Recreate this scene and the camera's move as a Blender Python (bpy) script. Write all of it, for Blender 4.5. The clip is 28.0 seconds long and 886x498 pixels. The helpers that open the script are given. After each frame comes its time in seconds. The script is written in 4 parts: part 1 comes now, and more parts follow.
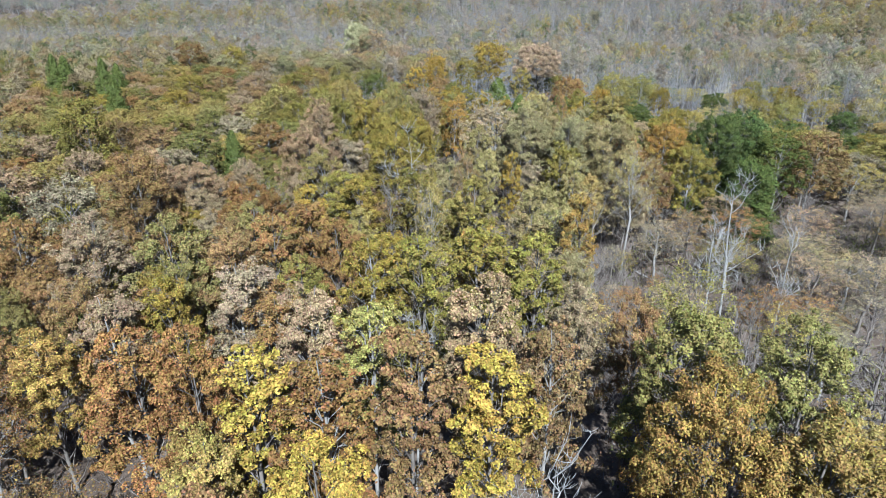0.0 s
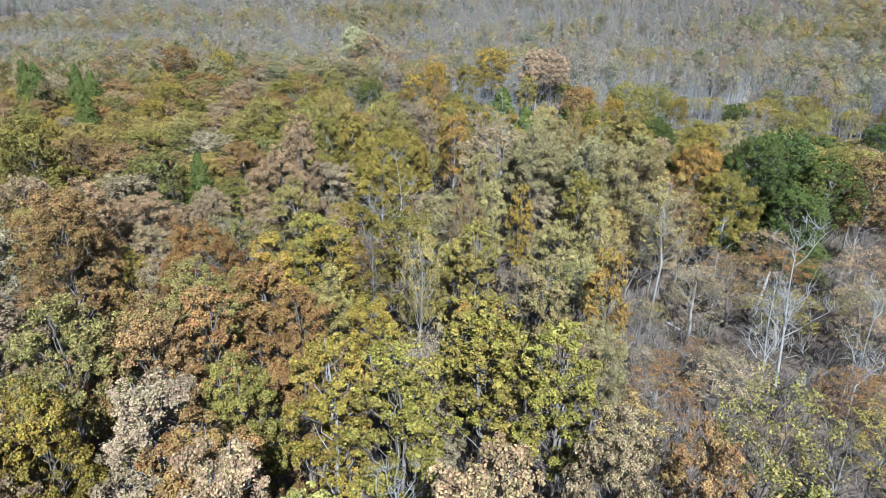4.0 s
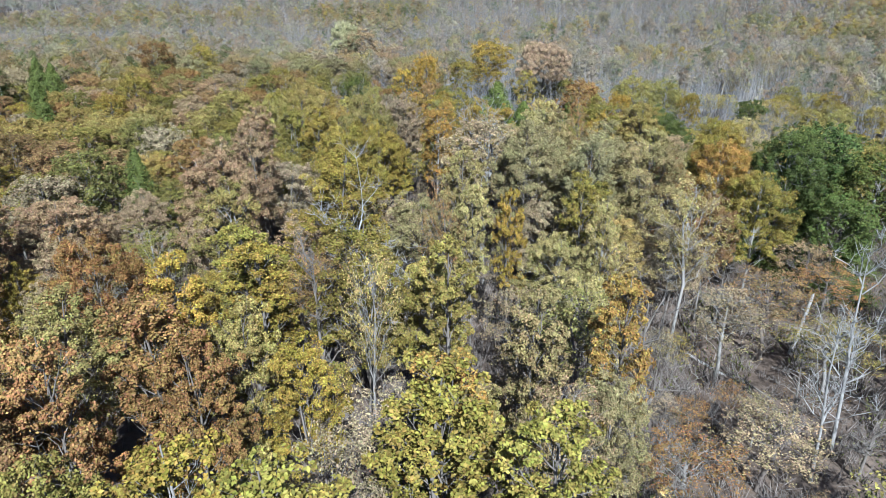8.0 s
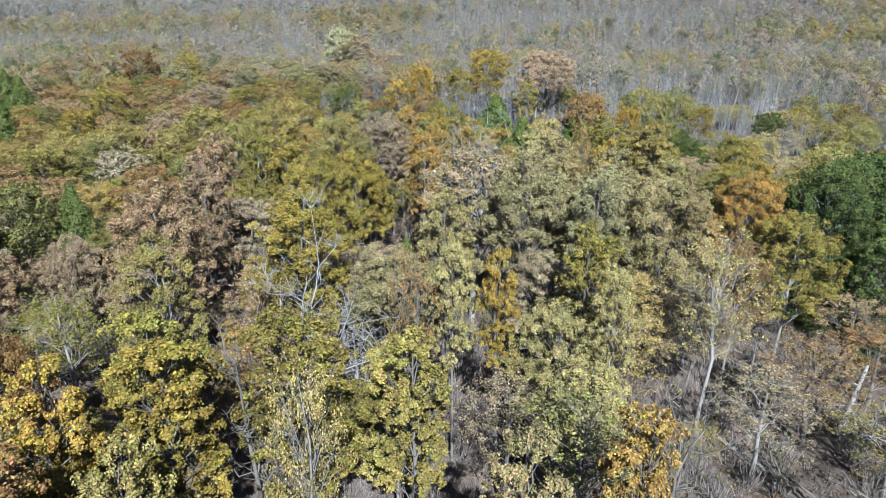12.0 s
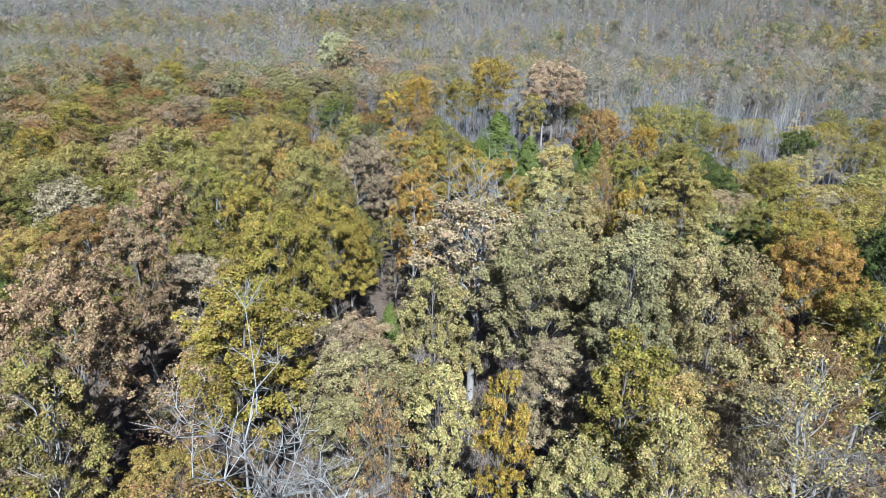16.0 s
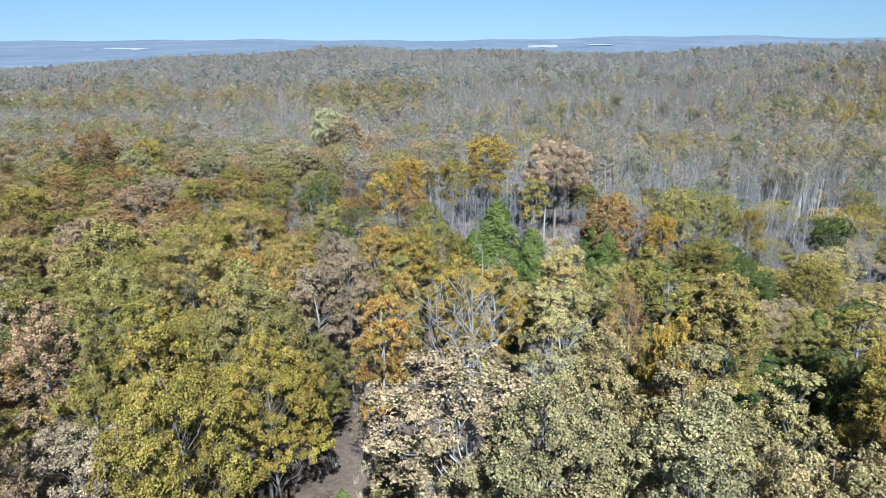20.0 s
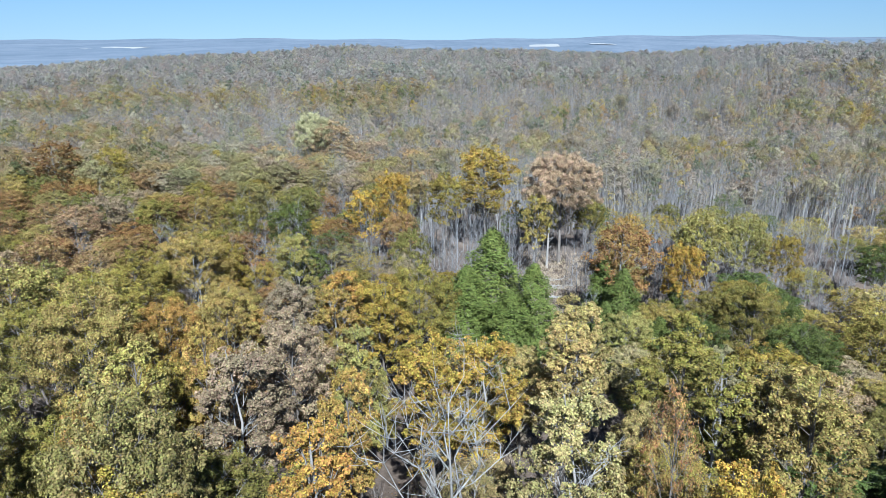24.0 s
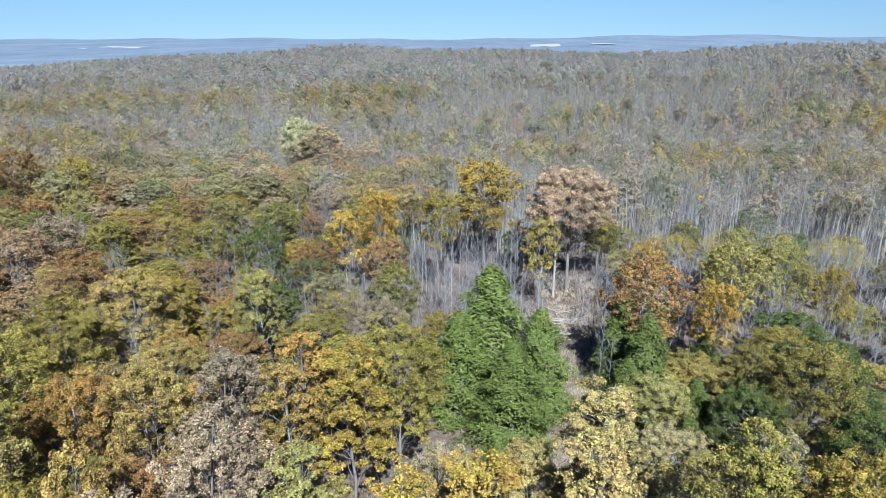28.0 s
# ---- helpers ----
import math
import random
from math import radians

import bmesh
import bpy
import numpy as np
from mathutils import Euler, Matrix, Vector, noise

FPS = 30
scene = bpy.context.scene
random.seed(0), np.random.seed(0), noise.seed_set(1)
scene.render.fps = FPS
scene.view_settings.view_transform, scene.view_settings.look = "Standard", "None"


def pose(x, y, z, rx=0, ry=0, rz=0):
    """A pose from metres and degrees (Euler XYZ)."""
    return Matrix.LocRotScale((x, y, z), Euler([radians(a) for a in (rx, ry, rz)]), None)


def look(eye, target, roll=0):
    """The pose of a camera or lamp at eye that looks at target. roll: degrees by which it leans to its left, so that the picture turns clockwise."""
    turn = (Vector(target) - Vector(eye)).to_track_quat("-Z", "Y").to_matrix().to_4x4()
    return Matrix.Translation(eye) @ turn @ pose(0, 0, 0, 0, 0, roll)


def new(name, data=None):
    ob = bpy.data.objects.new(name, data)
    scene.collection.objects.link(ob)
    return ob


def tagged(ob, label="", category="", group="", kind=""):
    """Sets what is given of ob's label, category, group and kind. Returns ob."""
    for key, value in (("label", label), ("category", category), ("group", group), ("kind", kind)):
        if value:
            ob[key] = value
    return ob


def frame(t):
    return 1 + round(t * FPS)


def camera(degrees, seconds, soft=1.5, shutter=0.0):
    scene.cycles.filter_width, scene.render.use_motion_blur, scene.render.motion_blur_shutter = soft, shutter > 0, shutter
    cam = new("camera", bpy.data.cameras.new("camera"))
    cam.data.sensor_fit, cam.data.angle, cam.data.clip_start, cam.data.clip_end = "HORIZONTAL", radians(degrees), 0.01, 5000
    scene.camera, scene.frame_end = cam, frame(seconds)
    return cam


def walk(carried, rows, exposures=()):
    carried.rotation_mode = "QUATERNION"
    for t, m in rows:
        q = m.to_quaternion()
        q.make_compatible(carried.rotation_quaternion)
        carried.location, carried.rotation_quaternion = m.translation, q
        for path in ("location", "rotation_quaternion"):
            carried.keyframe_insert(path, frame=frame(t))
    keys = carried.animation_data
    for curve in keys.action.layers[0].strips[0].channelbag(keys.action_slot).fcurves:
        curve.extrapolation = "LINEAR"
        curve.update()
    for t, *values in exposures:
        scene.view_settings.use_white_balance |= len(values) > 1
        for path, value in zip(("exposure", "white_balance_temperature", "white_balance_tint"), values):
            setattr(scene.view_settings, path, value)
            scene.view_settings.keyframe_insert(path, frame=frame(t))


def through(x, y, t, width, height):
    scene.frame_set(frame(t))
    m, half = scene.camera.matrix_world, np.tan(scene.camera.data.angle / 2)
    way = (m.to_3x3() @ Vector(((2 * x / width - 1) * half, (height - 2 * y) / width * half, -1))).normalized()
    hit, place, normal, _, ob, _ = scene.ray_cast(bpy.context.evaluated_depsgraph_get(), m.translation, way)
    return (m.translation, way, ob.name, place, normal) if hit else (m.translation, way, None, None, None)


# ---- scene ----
cam = camera(66.16, 28.0, 0.35)
PATH = [  # seconds, x, y, z, tilt, lean, heading
    (0.0, 0.00, 0.00, 36.00, -23.66, 0.14, 5.56),
    (0.5, -0.09, 1.79, 35.98, -23.68, 0.13, 5.54),
    (1.0, -0.18, 3.59, 35.96, -23.69, 0.12, 5.55),
    (1.5, -0.28, 5.40, 35.94, -23.67, 0.11, 5.58),
    (2.0, -0.38, 7.22, 35.92, -23.64, 0.11, 5.62),
    (2.5, -0.50, 9.04, 35.90, -23.60, 0.11, 5.69),
    (3.0, -0.61, 10.84, 35.89, -23.58, 0.11, 5.77),
    (3.5, -0.73, 12.64, 35.87, -23.56, 0.10, 5.81),
    (5.5, -0.39, 19.69, 31.14, -23.22, 0.01, 5.76),
    (6.0, -0.19, 21.25, 31.11, -23.24, 0.03, 5.75),
    (6.5, -0.00, 22.80, 31.09, -23.26, 0.04, 5.76),
    (7.0, 0.18, 24.32, 31.07, -23.27, 0.05, 5.78),
    (7.5, 0.36, 25.82, 31.06, -23.27, 0.07, 5.84),
    (8.0, 0.51, 27.30, 31.05, -23.25, 0.08, 5.95),
    (8.5, 0.66, 28.75, 31.05, -23.21, 0.09, 6.02),
    (9.0, 0.80, 30.17, 31.05, -23.19, 0.11, 6.03),
    (9.5, 0.93, 31.58, 31.05, -23.19, 0.14, 6.03),
    (10.0, 1.05, 33.00, 31.06, -23.16, 0.17, 6.07),
    (10.5, 1.15, 34.43, 31.07, -23.12, 0.20, 6.13),
    (11.0, 1.23, 35.87, 31.09, -23.10, 0.23, 6.17),
    (11.5, 1.30, 37.34, 31.11, -23.07, 0.24, 6.21),
    (12.0, 1.35, 38.83, 31.13, -23.03, 0.25, 6.29),
    (12.5, 1.40, 40.35, 31.15, -23.01, 0.25, 6.33),
    (14.5, 0.84, 47.00, 31.51, -23.02, 0.05, 6.39),
    (15.0, 0.77, 48.84, 31.47, -23.01, 0.04, 6.46),
    (15.5, 0.71, 50.70, 31.43, -22.99, 0.02, 6.52),
    (16.0, 0.66, 52.56, 31.39, -22.97, 0.01, 6.53),
    (16.5, 0.62, 54.41, 31.34, -22.98, 0.02, 6.54),
    (17.0, 0.58, 56.25, 31.28, -23.02, 0.03, 6.57),
    (17.5, 0.56, 58.11, 31.23, -23.06, 0.04, 6.56),
    (18.0, 0.53, 60.02, 31.18, -23.09, 0.06, 6.59),
    (18.3, 0.53, 61.23, 31.16, -23.09, 0.06, 6.60),
    (18.4, 0.53, 61.63, 31.15, -22.47, 0.07, 6.60),
    (18.5, 0.53, 62.03, 31.14, -21.64, 0.07, 6.61),
    (18.6, 0.53, 62.43, 31.14, -20.54, 0.07, 6.61),
    (18.7, 0.53, 62.83, 31.13, -19.22, 0.08, 6.61),
    (18.8, 0.52, 63.24, 31.12, -18.17, 0.08, 6.62),
    (18.9, 0.52, 63.64, 31.11, -17.51, 0.08, 6.62),
    (19.0, 0.52, 64.04, 31.11, -17.29, 0.09, 6.62),
    (19.5, 0.54, 66.16, 31.08, -17.30, 0.10, 6.63),
    (20.0, 0.57, 68.34, 31.07, -17.30, 0.09, 6.68),
    (20.5, 0.61, 70.56, 31.05, -17.30, 0.08, 6.71),
    (21.0, 0.66, 72.79, 31.04, -17.31, 0.07, 6.72),
    (21.5, 0.71, 75.01, 31.03, -17.35, 0.07, 6.73),
    (23.5, 0.66, 83.31, 31.04, -17.38, 0.05, 6.76),
    (24.0, 0.59, 85.25, 31.04, -17.37, 0.05, 6.79),
    (24.5, 0.53, 87.17, 31.03, -17.36, 0.05, 6.82),
    (25.0, 0.47, 89.07, 31.03, -17.36, 0.05, 6.81),
    (25.5, 0.41, 90.94, 31.01, -17.37, 0.05, 6.82),
    (26.0, 0.34, 92.78, 31.00, -17.37, 0.04, 6.83),
    (26.5, 0.26, 94.60, 30.98, -17.37, 0.03, 6.85),
    (27.0, 0.19, 96.41, 30.97, -17.37, 0.02, 6.84),
    (27.5, 0.11, 98.21, 30.95, -17.38, 0.02, 6.85),
    (28.0, 0.04, 100.00, 30.93, -17.39, 0.02, 6.85),
]
walk(cam, [(t, pose(x, y, z, 90 + tilt, lean, heading)) for t, x, y, z, tilt, lean, heading in PATH], [(0, 1.24, 5320, 5.5), (28, 1.24, 5320, 5.5)])

# ---- world, sun ----
SUN_SIDE, SUN_HIGH = 165.0, 43.0  # degrees clockwise from straight ahead, above the horizon
world = bpy.data.worlds.new("sky")
scene.world = world
world.use_nodes = True
wt = world.node_tree
sky = wt.nodes.new("ShaderNodeTexSky")
sky.sky_type = "NISHITA"
sky.sun_disc = False
sky.sun_elevation, sky.sun_rotation = radians(SUN_HIGH), radians(SUN_SIDE)
sky.altitude, sky.air_density, sky.dust_density, sky.ozone_density = 3500.0, 1.0, 0.0, 2.0
ray, lift, unit = wt.nodes.new("ShaderNodeTexCoord"), wt.nodes.new("ShaderNodeVectorMath"), wt.nodes.new("ShaderNodeVectorMath")
lift.operation, unit.operation = "MULTIPLY_ADD", "NORMALIZE"
lift.inputs[1].default_value, lift.inputs[2].default_value = (1, 1, 0.45), (0, 0, 0.017)  # an even pale sky low down
wt.links.new(ray.outputs["Generated"], lift.inputs[0])
wt.links.new(lift.outputs[0], unit.inputs[0])
wt.links.new(unit.outputs[0], sky.inputs["Vector"])
tint = wt.nodes.new("ShaderNodeMix")
tint.data_type, tint.blend_type = "RGBA", "MULTIPLY"
tint.inputs[0].default_value = 1.0
tint.inputs[7].default_value = (0.85, 0.96, 1.13, 1)
wt.links.new(sky.outputs[0], tint.inputs[6])
wt.links.new(tint.outputs[2], wt.nodes["Background"].inputs[0])
wt.nodes["Background"].inputs[1].default_value = 0.031

sun_data = bpy.data.lights.new("sun", "SUN")
sun_data.energy, sun_data.angle, sun_data.color = 5.0, radians(0.6), (1.0, 0.97, 0.92)
a, e = radians(SUN_SIDE), radians(SUN_HIGH)
sun = new("sun", sun_data)
sun.matrix_world = look((0, 0, 0), (-math.sin(a) * math.cos(e), -math.cos(a) * math.cos(e), -math.sin(e)))
sun.location = (40, -140, 150)


# ---- materials ----
def links(mat):
    mat.use_nodes = True
    return mat.node_tree, mat.node_tree.nodes, mat.node_tree.links


def leaf_material(name, rough=0.65, through=0.1, spread=0.21, hue=0.05, patchy=0.0):
    """Leaves in the colour of their object, each leaf a little different in hue and tone, and thin enough to glow against the light."""
    mat = bpy.data.materials.new(name)
    tree, nodes, link = links(mat)
    bsdf = nodes["Principled BSDF"]
    info = nodes.new("ShaderNodeObjectInfo")
    geo = nodes.new("ShaderNodeNewGeometry")
    coord = nodes.new("ShaderNodeTexCoord")
    clump = nodes.new("ShaderNodeTexNoise")
    clump.inputs["Scale"].default_value = 0.55
    link.new(coord.outputs["Object"], clump.inputs["Vector"])
    white = nodes.new("ShaderNodeTexWhiteNoise")
    white.noise_dimensions = "1D"
    link.new(geo.outputs["Random Per Island"], white.inputs["W"])
    tone = nodes.new("ShaderNodeMapRange")
    tone.inputs[3].default_value, tone.inputs[4].default_value = 1 - spread * 1.5, 1 + spread * 1.5
    link.new(geo.outputs["Random Per Island"], tone.inputs[0])
    shift = nodes.new("ShaderNodeMapRange")
    shift.inputs[3].default_value, shift.inputs[4].default_value = 0.5 - hue, 0.5 + hue
    mixed = nodes.new("ShaderNodeMath")
    mixed.operation = "MULTIPLY_ADD"
    mixed.inputs[1].default_value = 0.5
    half = nodes.new("ShaderNodeMath")
    half.operation = "MULTIPLY"
    half.inputs[1].default_value = 0.5
    link.new(white.outputs["Value"], half.inputs[0])
    link.new(clump.outputs["Fac"], mixed.inputs[0])
    link.new(half.outputs[0], mixed.inputs[2])
    link.new(mixed.outputs[0], shift.inputs[0])
    hsv = nodes.new("ShaderNodeHueSaturation")
    link.new(info.outputs["Color"], hsv.inputs["Color"])
    link.new(shift.outputs[0], hsv.inputs["Hue"])
    link.new(tone.outputs[0], hsv.inputs["Value"])
    if patchy:
        # whole crowns differ in tone too
        broad = nodes.new("ShaderNodeTexNoise")
        broad.inputs["Scale"].default_value, broad.inputs["Detail"].default_value = 0.13, 1
        link.new(coord.outputs["Object"], broad.inputs["Vector"])
        level = nodes.new("ShaderNodeMapRange")
        level.inputs[1].default_value, level.inputs[2].default_value = 0.3, 0.7
        level.inputs[3].default_value, level.inputs[4].default_value = 1 - patchy, 1 + patchy
        link.new(broad.outputs["Fac"], level.inputs[0])
        speck = nodes.new("ShaderNodeTexNoise")
        speck.inputs["Scale"].default_value, speck.inputs["Detail"].default_value = 1.5, 4
        link.new(coord.outputs["Object"], speck.inputs["Vector"])
        flecks = nodes.new("ShaderNodeMapRange")
        flecks.inputs[1].default_value, flecks.inputs[2].default_value = 0.3, 0.7
        flecks.inputs[3].default_value, flecks.inputs[4].default_value = 1 - 1.1 * patchy, 1 + 1.1 * patchy
        link.new(speck.outputs["Fac"], flecks.inputs[0])
        both = nodes.new("ShaderNodeMath")
        both.operation = "MULTIPLY"
        link.new(flecks.outputs[0], both.inputs[0])
        link.new(tone.outputs[0], both.inputs[1])
        tone = both
        times = nodes.new("ShaderNodeMath")
        times.operation = "MULTIPLY"
        link.new(tone.outputs[0], times.inputs[0])
        link.new(level.outputs[0], times.inputs[1])
        link.new(times.outputs[0], hsv.inputs["Value"])
    link.new(hsv.outputs[0], bsdf.inputs["Base Color"])
    bsdf.inputs["Roughness"].default_value = rough
    bsdf.inputs["Specular IOR Level"].default_value = 0.22
    glow = nodes.new("ShaderNodeBsdfTranslucent")
    link.new(hsv.outputs[0], glow.inputs["Color"])
    mix = nodes.new("ShaderNodeMixShader")
    mix.inputs[0].default_value = through
    link.new(bsdf.outputs[0], mix.inputs[1])
    link.new(glow.outputs[0], mix.inputs[2])
    link.new(mix.outputs[0], nodes["Material Output"].inputs["Surface"])
    return mat


def ramp_material(name, colours, scale, rough=0.9, bump=0.0, stretch=(1, 1, 1), second=0.0, island=False):
    """Mottled surface: a colour ramp over noise at two scales, with fine relief."""
    mat = bpy.data.materials.new(name)
    tree, nodes, link = links(mat)
    bsdf = nodes["Principled BSDF"]
    coord = nodes.new("ShaderNodeTexCoord")
    place = nodes.new("ShaderNodeMapping")
    place.inputs["Scale"].default_value = stretch
    link.new(coord.outputs["Object"], place.inputs["Vector"])
    fine = nodes.new("ShaderNodeTexNoise")
    fine.inputs["Scale"].default_value, fine.inputs["Detail"].default_value = scale, 8
    fine.inputs["Roughness"].default_value = 0.68
    link.new(place.outputs[0], fine.inputs["Vector"])
    ramp = nodes.new("ShaderNodeValToRGB")
    steps = ramp.color_ramp.elements
    while len(steps) < len(colours):
        steps.new(0.5)
    for i, c in enumerate(colours):
        steps[i].position = 0.3 + 0.4 * i / (len(colours) - 1)
        steps[i].color = (*c, 1)
    if second:
        wide = nodes.new("ShaderNodeTexNoise")
        wide.inputs["Scale"].default_value, wide.inputs["Detail"].default_value = second, 3
        link.new(place.outputs[0], wide.inputs["Vector"])
        both = nodes.new("ShaderNodeMix")
        both.inputs[0].default_value = 0.45
        link.new(fine.outputs["Fac"], both.inputs[2])
        link.new(wide.outputs["Fac"], both.inputs[3])
        link.new(both.outputs[0], ramp.inputs[0])
    else:
        link.new(fine.outputs["Fac"], ramp.inputs[0])
    if island:
        # every twig or stem has a tone of its own
        geo = nodes.new("ShaderNodeNewGeometry")
        span = nodes.new("ShaderNodeMapRange")
        span.inputs[3].default_value, span.inputs[4].default_value = 0.3, 0.7
        link.new(geo.outputs["Random Per Island"], span.inputs[0])
        link.new(span.outputs[0], ramp.inputs[0])
    link.new(ramp.outputs[0], bsdf.inputs["Base Color"])
    bsdf.inputs["Roughness"].default_value = rough
    bsdf.inputs["Specular IOR Level"].default_value = 0.25
    if bump:
        relief = nodes.new("ShaderNodeBump")
        relief.inputs["Strength"].default_value, relief.inputs["Distance"].default_value = bump, 0.1
        link.new(fine.outputs["Fac"], relief.inputs["Height"])
        link.new(relief.outputs[0], bsdf.inputs["Normal"])
    return mat


LEAF = leaf_material("autumn_leaves", spread=0.31, hue=0.055, patchy=0.28)
NEEDLE = leaf_material("cedar_sprays", 0.6, 0.12, 0.3, 0.03)
BARK = ramp_material("grey_bark", [(0.072, 0.061, 0.050), (0.173, 0.151, 0.130), (0.302, 0.281, 0.252)], 3.0, 0.9, 0.6, (1, 1, 0.25), 0.4)
PALE_BARK = ramp_material("pale_bark", [(0.150, 0.138, 0.122), (0.270, 0.252, 0.228), (0.390, 0.375, 0.350)], 3.0, 0.85, 0.5, (1, 1, 0.2), 0.5)
DEAD_WOOD = ramp_material("weathered_dead_wood", [(0.150, 0.139, 0.126), (0.300, 0.288, 0.270), (0.440, 0.428, 0.403)], 9.0, 0.9, 0.8, (1, 1, 0.12), 1.1)
TWIG = ramp_material("twigs", [(0.086, 0.068, 0.057), (0.150, 0.124, 0.106), (0.240, 0.208, 0.183)], 0.7, 0.9, 0.0, (1, 1, 1), 0.0, True)
FAR_TWIG = ramp_material("far_bare_twigs", [(0.076, 0.073, 0.072), (0.126, 0.122, 0.121), (0.184, 0.180, 0.178), (0.262, 0.259, 0.256)], 0.12, 0.9, 0.0, (1, 1, 1), 0.0, True)
LITTER = ramp_material("leaf_litter", [(0.046, 0.034, 0.026), (0.104, 0.077, 0.058), (0.165, 0.125, 0.095), (0.240, 0.190, 0.148)], 2.2, 0.95, 0.9, (1, 1, 1), 0.06)


# ---- the lie of the land ----
ALONG = [-80, 25, 60, 100, 120, 160, 204, 260, 330, 400, 480, 650, 800, 950, 1300, 1800, 3200, 4950]
LEVEL = [2, 1.5, -2.2, -3.6, -4.8, -8, -9.5, -13, -19, -22, -19, -5, 2, -2, -25, -24, -10, 4]


def rise(a, b, v):
    s = np.clip((np.asarray(v, float) - a) / (b - a), 0, 1)
    return s * s * (3 - 2 * s)


def land(x, y):
    """Height of the ground, for numbers or arrays."""
    x, y = np.asarray(x, float), np.asarray(y, float)
    z = np.interp(y, ALONG, LEVEL)
    ridge = rise(-420, -120, x - 60 * np.sin(y / 170)) * rise(430, 760, y) * (1 - rise(950, 1300, y))
    z = z - (1 - rise(-850, -230, x)) * rise(430, 760, y) * (1 - rise(950, 1300, y)) * 31
    z = z + ridge * 4 * np.sin(x / 95 + 1.3)
    z = z + 20 * np.exp(-((x - 290) / 170) ** 2 - ((y - 640) / 190) ** 2)
    z = z + 9 * np.exp(-((x + 205) / 75) ** 2 - ((y - 850) / 130) ** 2) - 6 * np.exp(-((x - 95) / 110) ** 2 - ((y - 850) / 170) ** 2)
    z = z - 3 * rise(20, 90, x) * (1 - rise(220, 380, y))
    z = z + 0.35 * np.sin(x / 7 + y / 11) + 0.3 * np.sin(y / 6.3 - x / 9)
    z = z + rise(3600, 4900, y) * 24 * np.exp(-((x - 1350) / 1000) ** 2) + rise(3600, 4900, y) * 4 * np.sin(x / 420)
    return z


def spread_steps(limit, near, grow):
    out, v, d = [0.0], 0.0, near
    while v < limit:
        v += d
        d *= grow
        out.append(min(v, limit))
    return np.array(out)


def mesh_of(name, verts, faces, material):
    """A mesh from arrays of corners and of triangles or quads."""
    me = bpy.data.meshes.new(name)
    verts, faces = np.asarray(verts, np.float32), np.asarray(faces, np.int32)
    k = faces.shape[1]
    me.vertices.add(len(verts))
    me.vertices.foreach_set("co", verts.ravel())
    me.loops.add(faces.size)
    me.loops.foreach_set("vertex_index", faces.ravel())
    me.polygons.add(len(faces))
    me.polygons.foreach_set("loop_start", np.arange(0, faces.size, k, dtype=np.int32))
    me.update(calc_edges=True)
    me.materials.append(material)
    return me


side = spread_steps(4900, 4.0, 1.055)
xs = np.concatenate([-side[:0:-1], side])
ys = np.concatenate([-spread_steps(400, 8, 1.2)[:0:-1], spread_steps(4930, 3.0, 1.018)])
gx, gy = np.meshgrid(xs, ys)
ground_v = np.stack([gx.ravel(), gy.ravel(), land(gx, gy).ravel()], 1)
n = len(xs)
ix = (np.arange(len(ys) - 1)[:, None] * n + np.arange(n - 1)[None, :]).ravel()
ground_f = np.stack([ix, ix + 1, ix + n + 1, ix + n], 1)
ground = tagged(new("ground", mesh_of("ground", ground_v, ground_f, LITTER)), "brown leaf-littered forest floor over rolling hills", "ground", kind="structure")
ground.data.polygons.foreach_set("use_smooth", np.ones(len(ground_f), bool))


# ---- shapes that trees are made of ----
def tube(points, radii, sides=5):
    """A tapered round limb along points: corners and quads."""
    points = [Vector(p) for p in points]
    verts, faces = [], []
    for i, p in enumerate(points):
        way = (points[min(i + 1, len(points) - 1)] - points[max(i - 1, 0)]).normalized()
        u = way.orthogonal().normalized()
        w = way.cross(u)
        for k in range(sides):
            t = 2 * math.pi * k / sides
            verts.append(tuple(p + (u * math.cos(t) + w * math.sin(t)) * radii[i]))
    for i in range(len(points) - 1):
        for k in range(sides):
            j = (k + 1) % sides
            faces.append((i * sides + k, i * sides + j, (i + 1) * sides + j, (i + 1) * sides + k))
    return verts, faces


class Pile:
    """Gathers corners and faces for one mesh."""

    def __init__(self):
        self.v, self.f = [], []

    def add(self, verts, faces):
        base = len(self.v)
        self.v += verts
        self.f += [tuple(i + base for i in face) for face in faces]

    def mesh(self, name, material):
        me = mesh_of(name, np.array(self.v), np.array(self.f), material)
        me.polygons.foreach_set("use_smooth", np.ones(len(self.f), bool))
        return me


def bend(a, b, rng, sag=0.12, steps=4):
    """A crooked line from a to b."""
    a, b = Vector(a), Vector(b)
    size = (b - a).length
    out = [a]
    for i in range(1, steps):
        s = i / steps
        wob = Vector((rng.uniform(-1, 1), rng.uniform(-1, 1), rng.uniform(-0.6, 1))) * size * sag
        out.append(a.lerp(b, s) + wob * math.sin(math.pi * s))
    return out + [b]


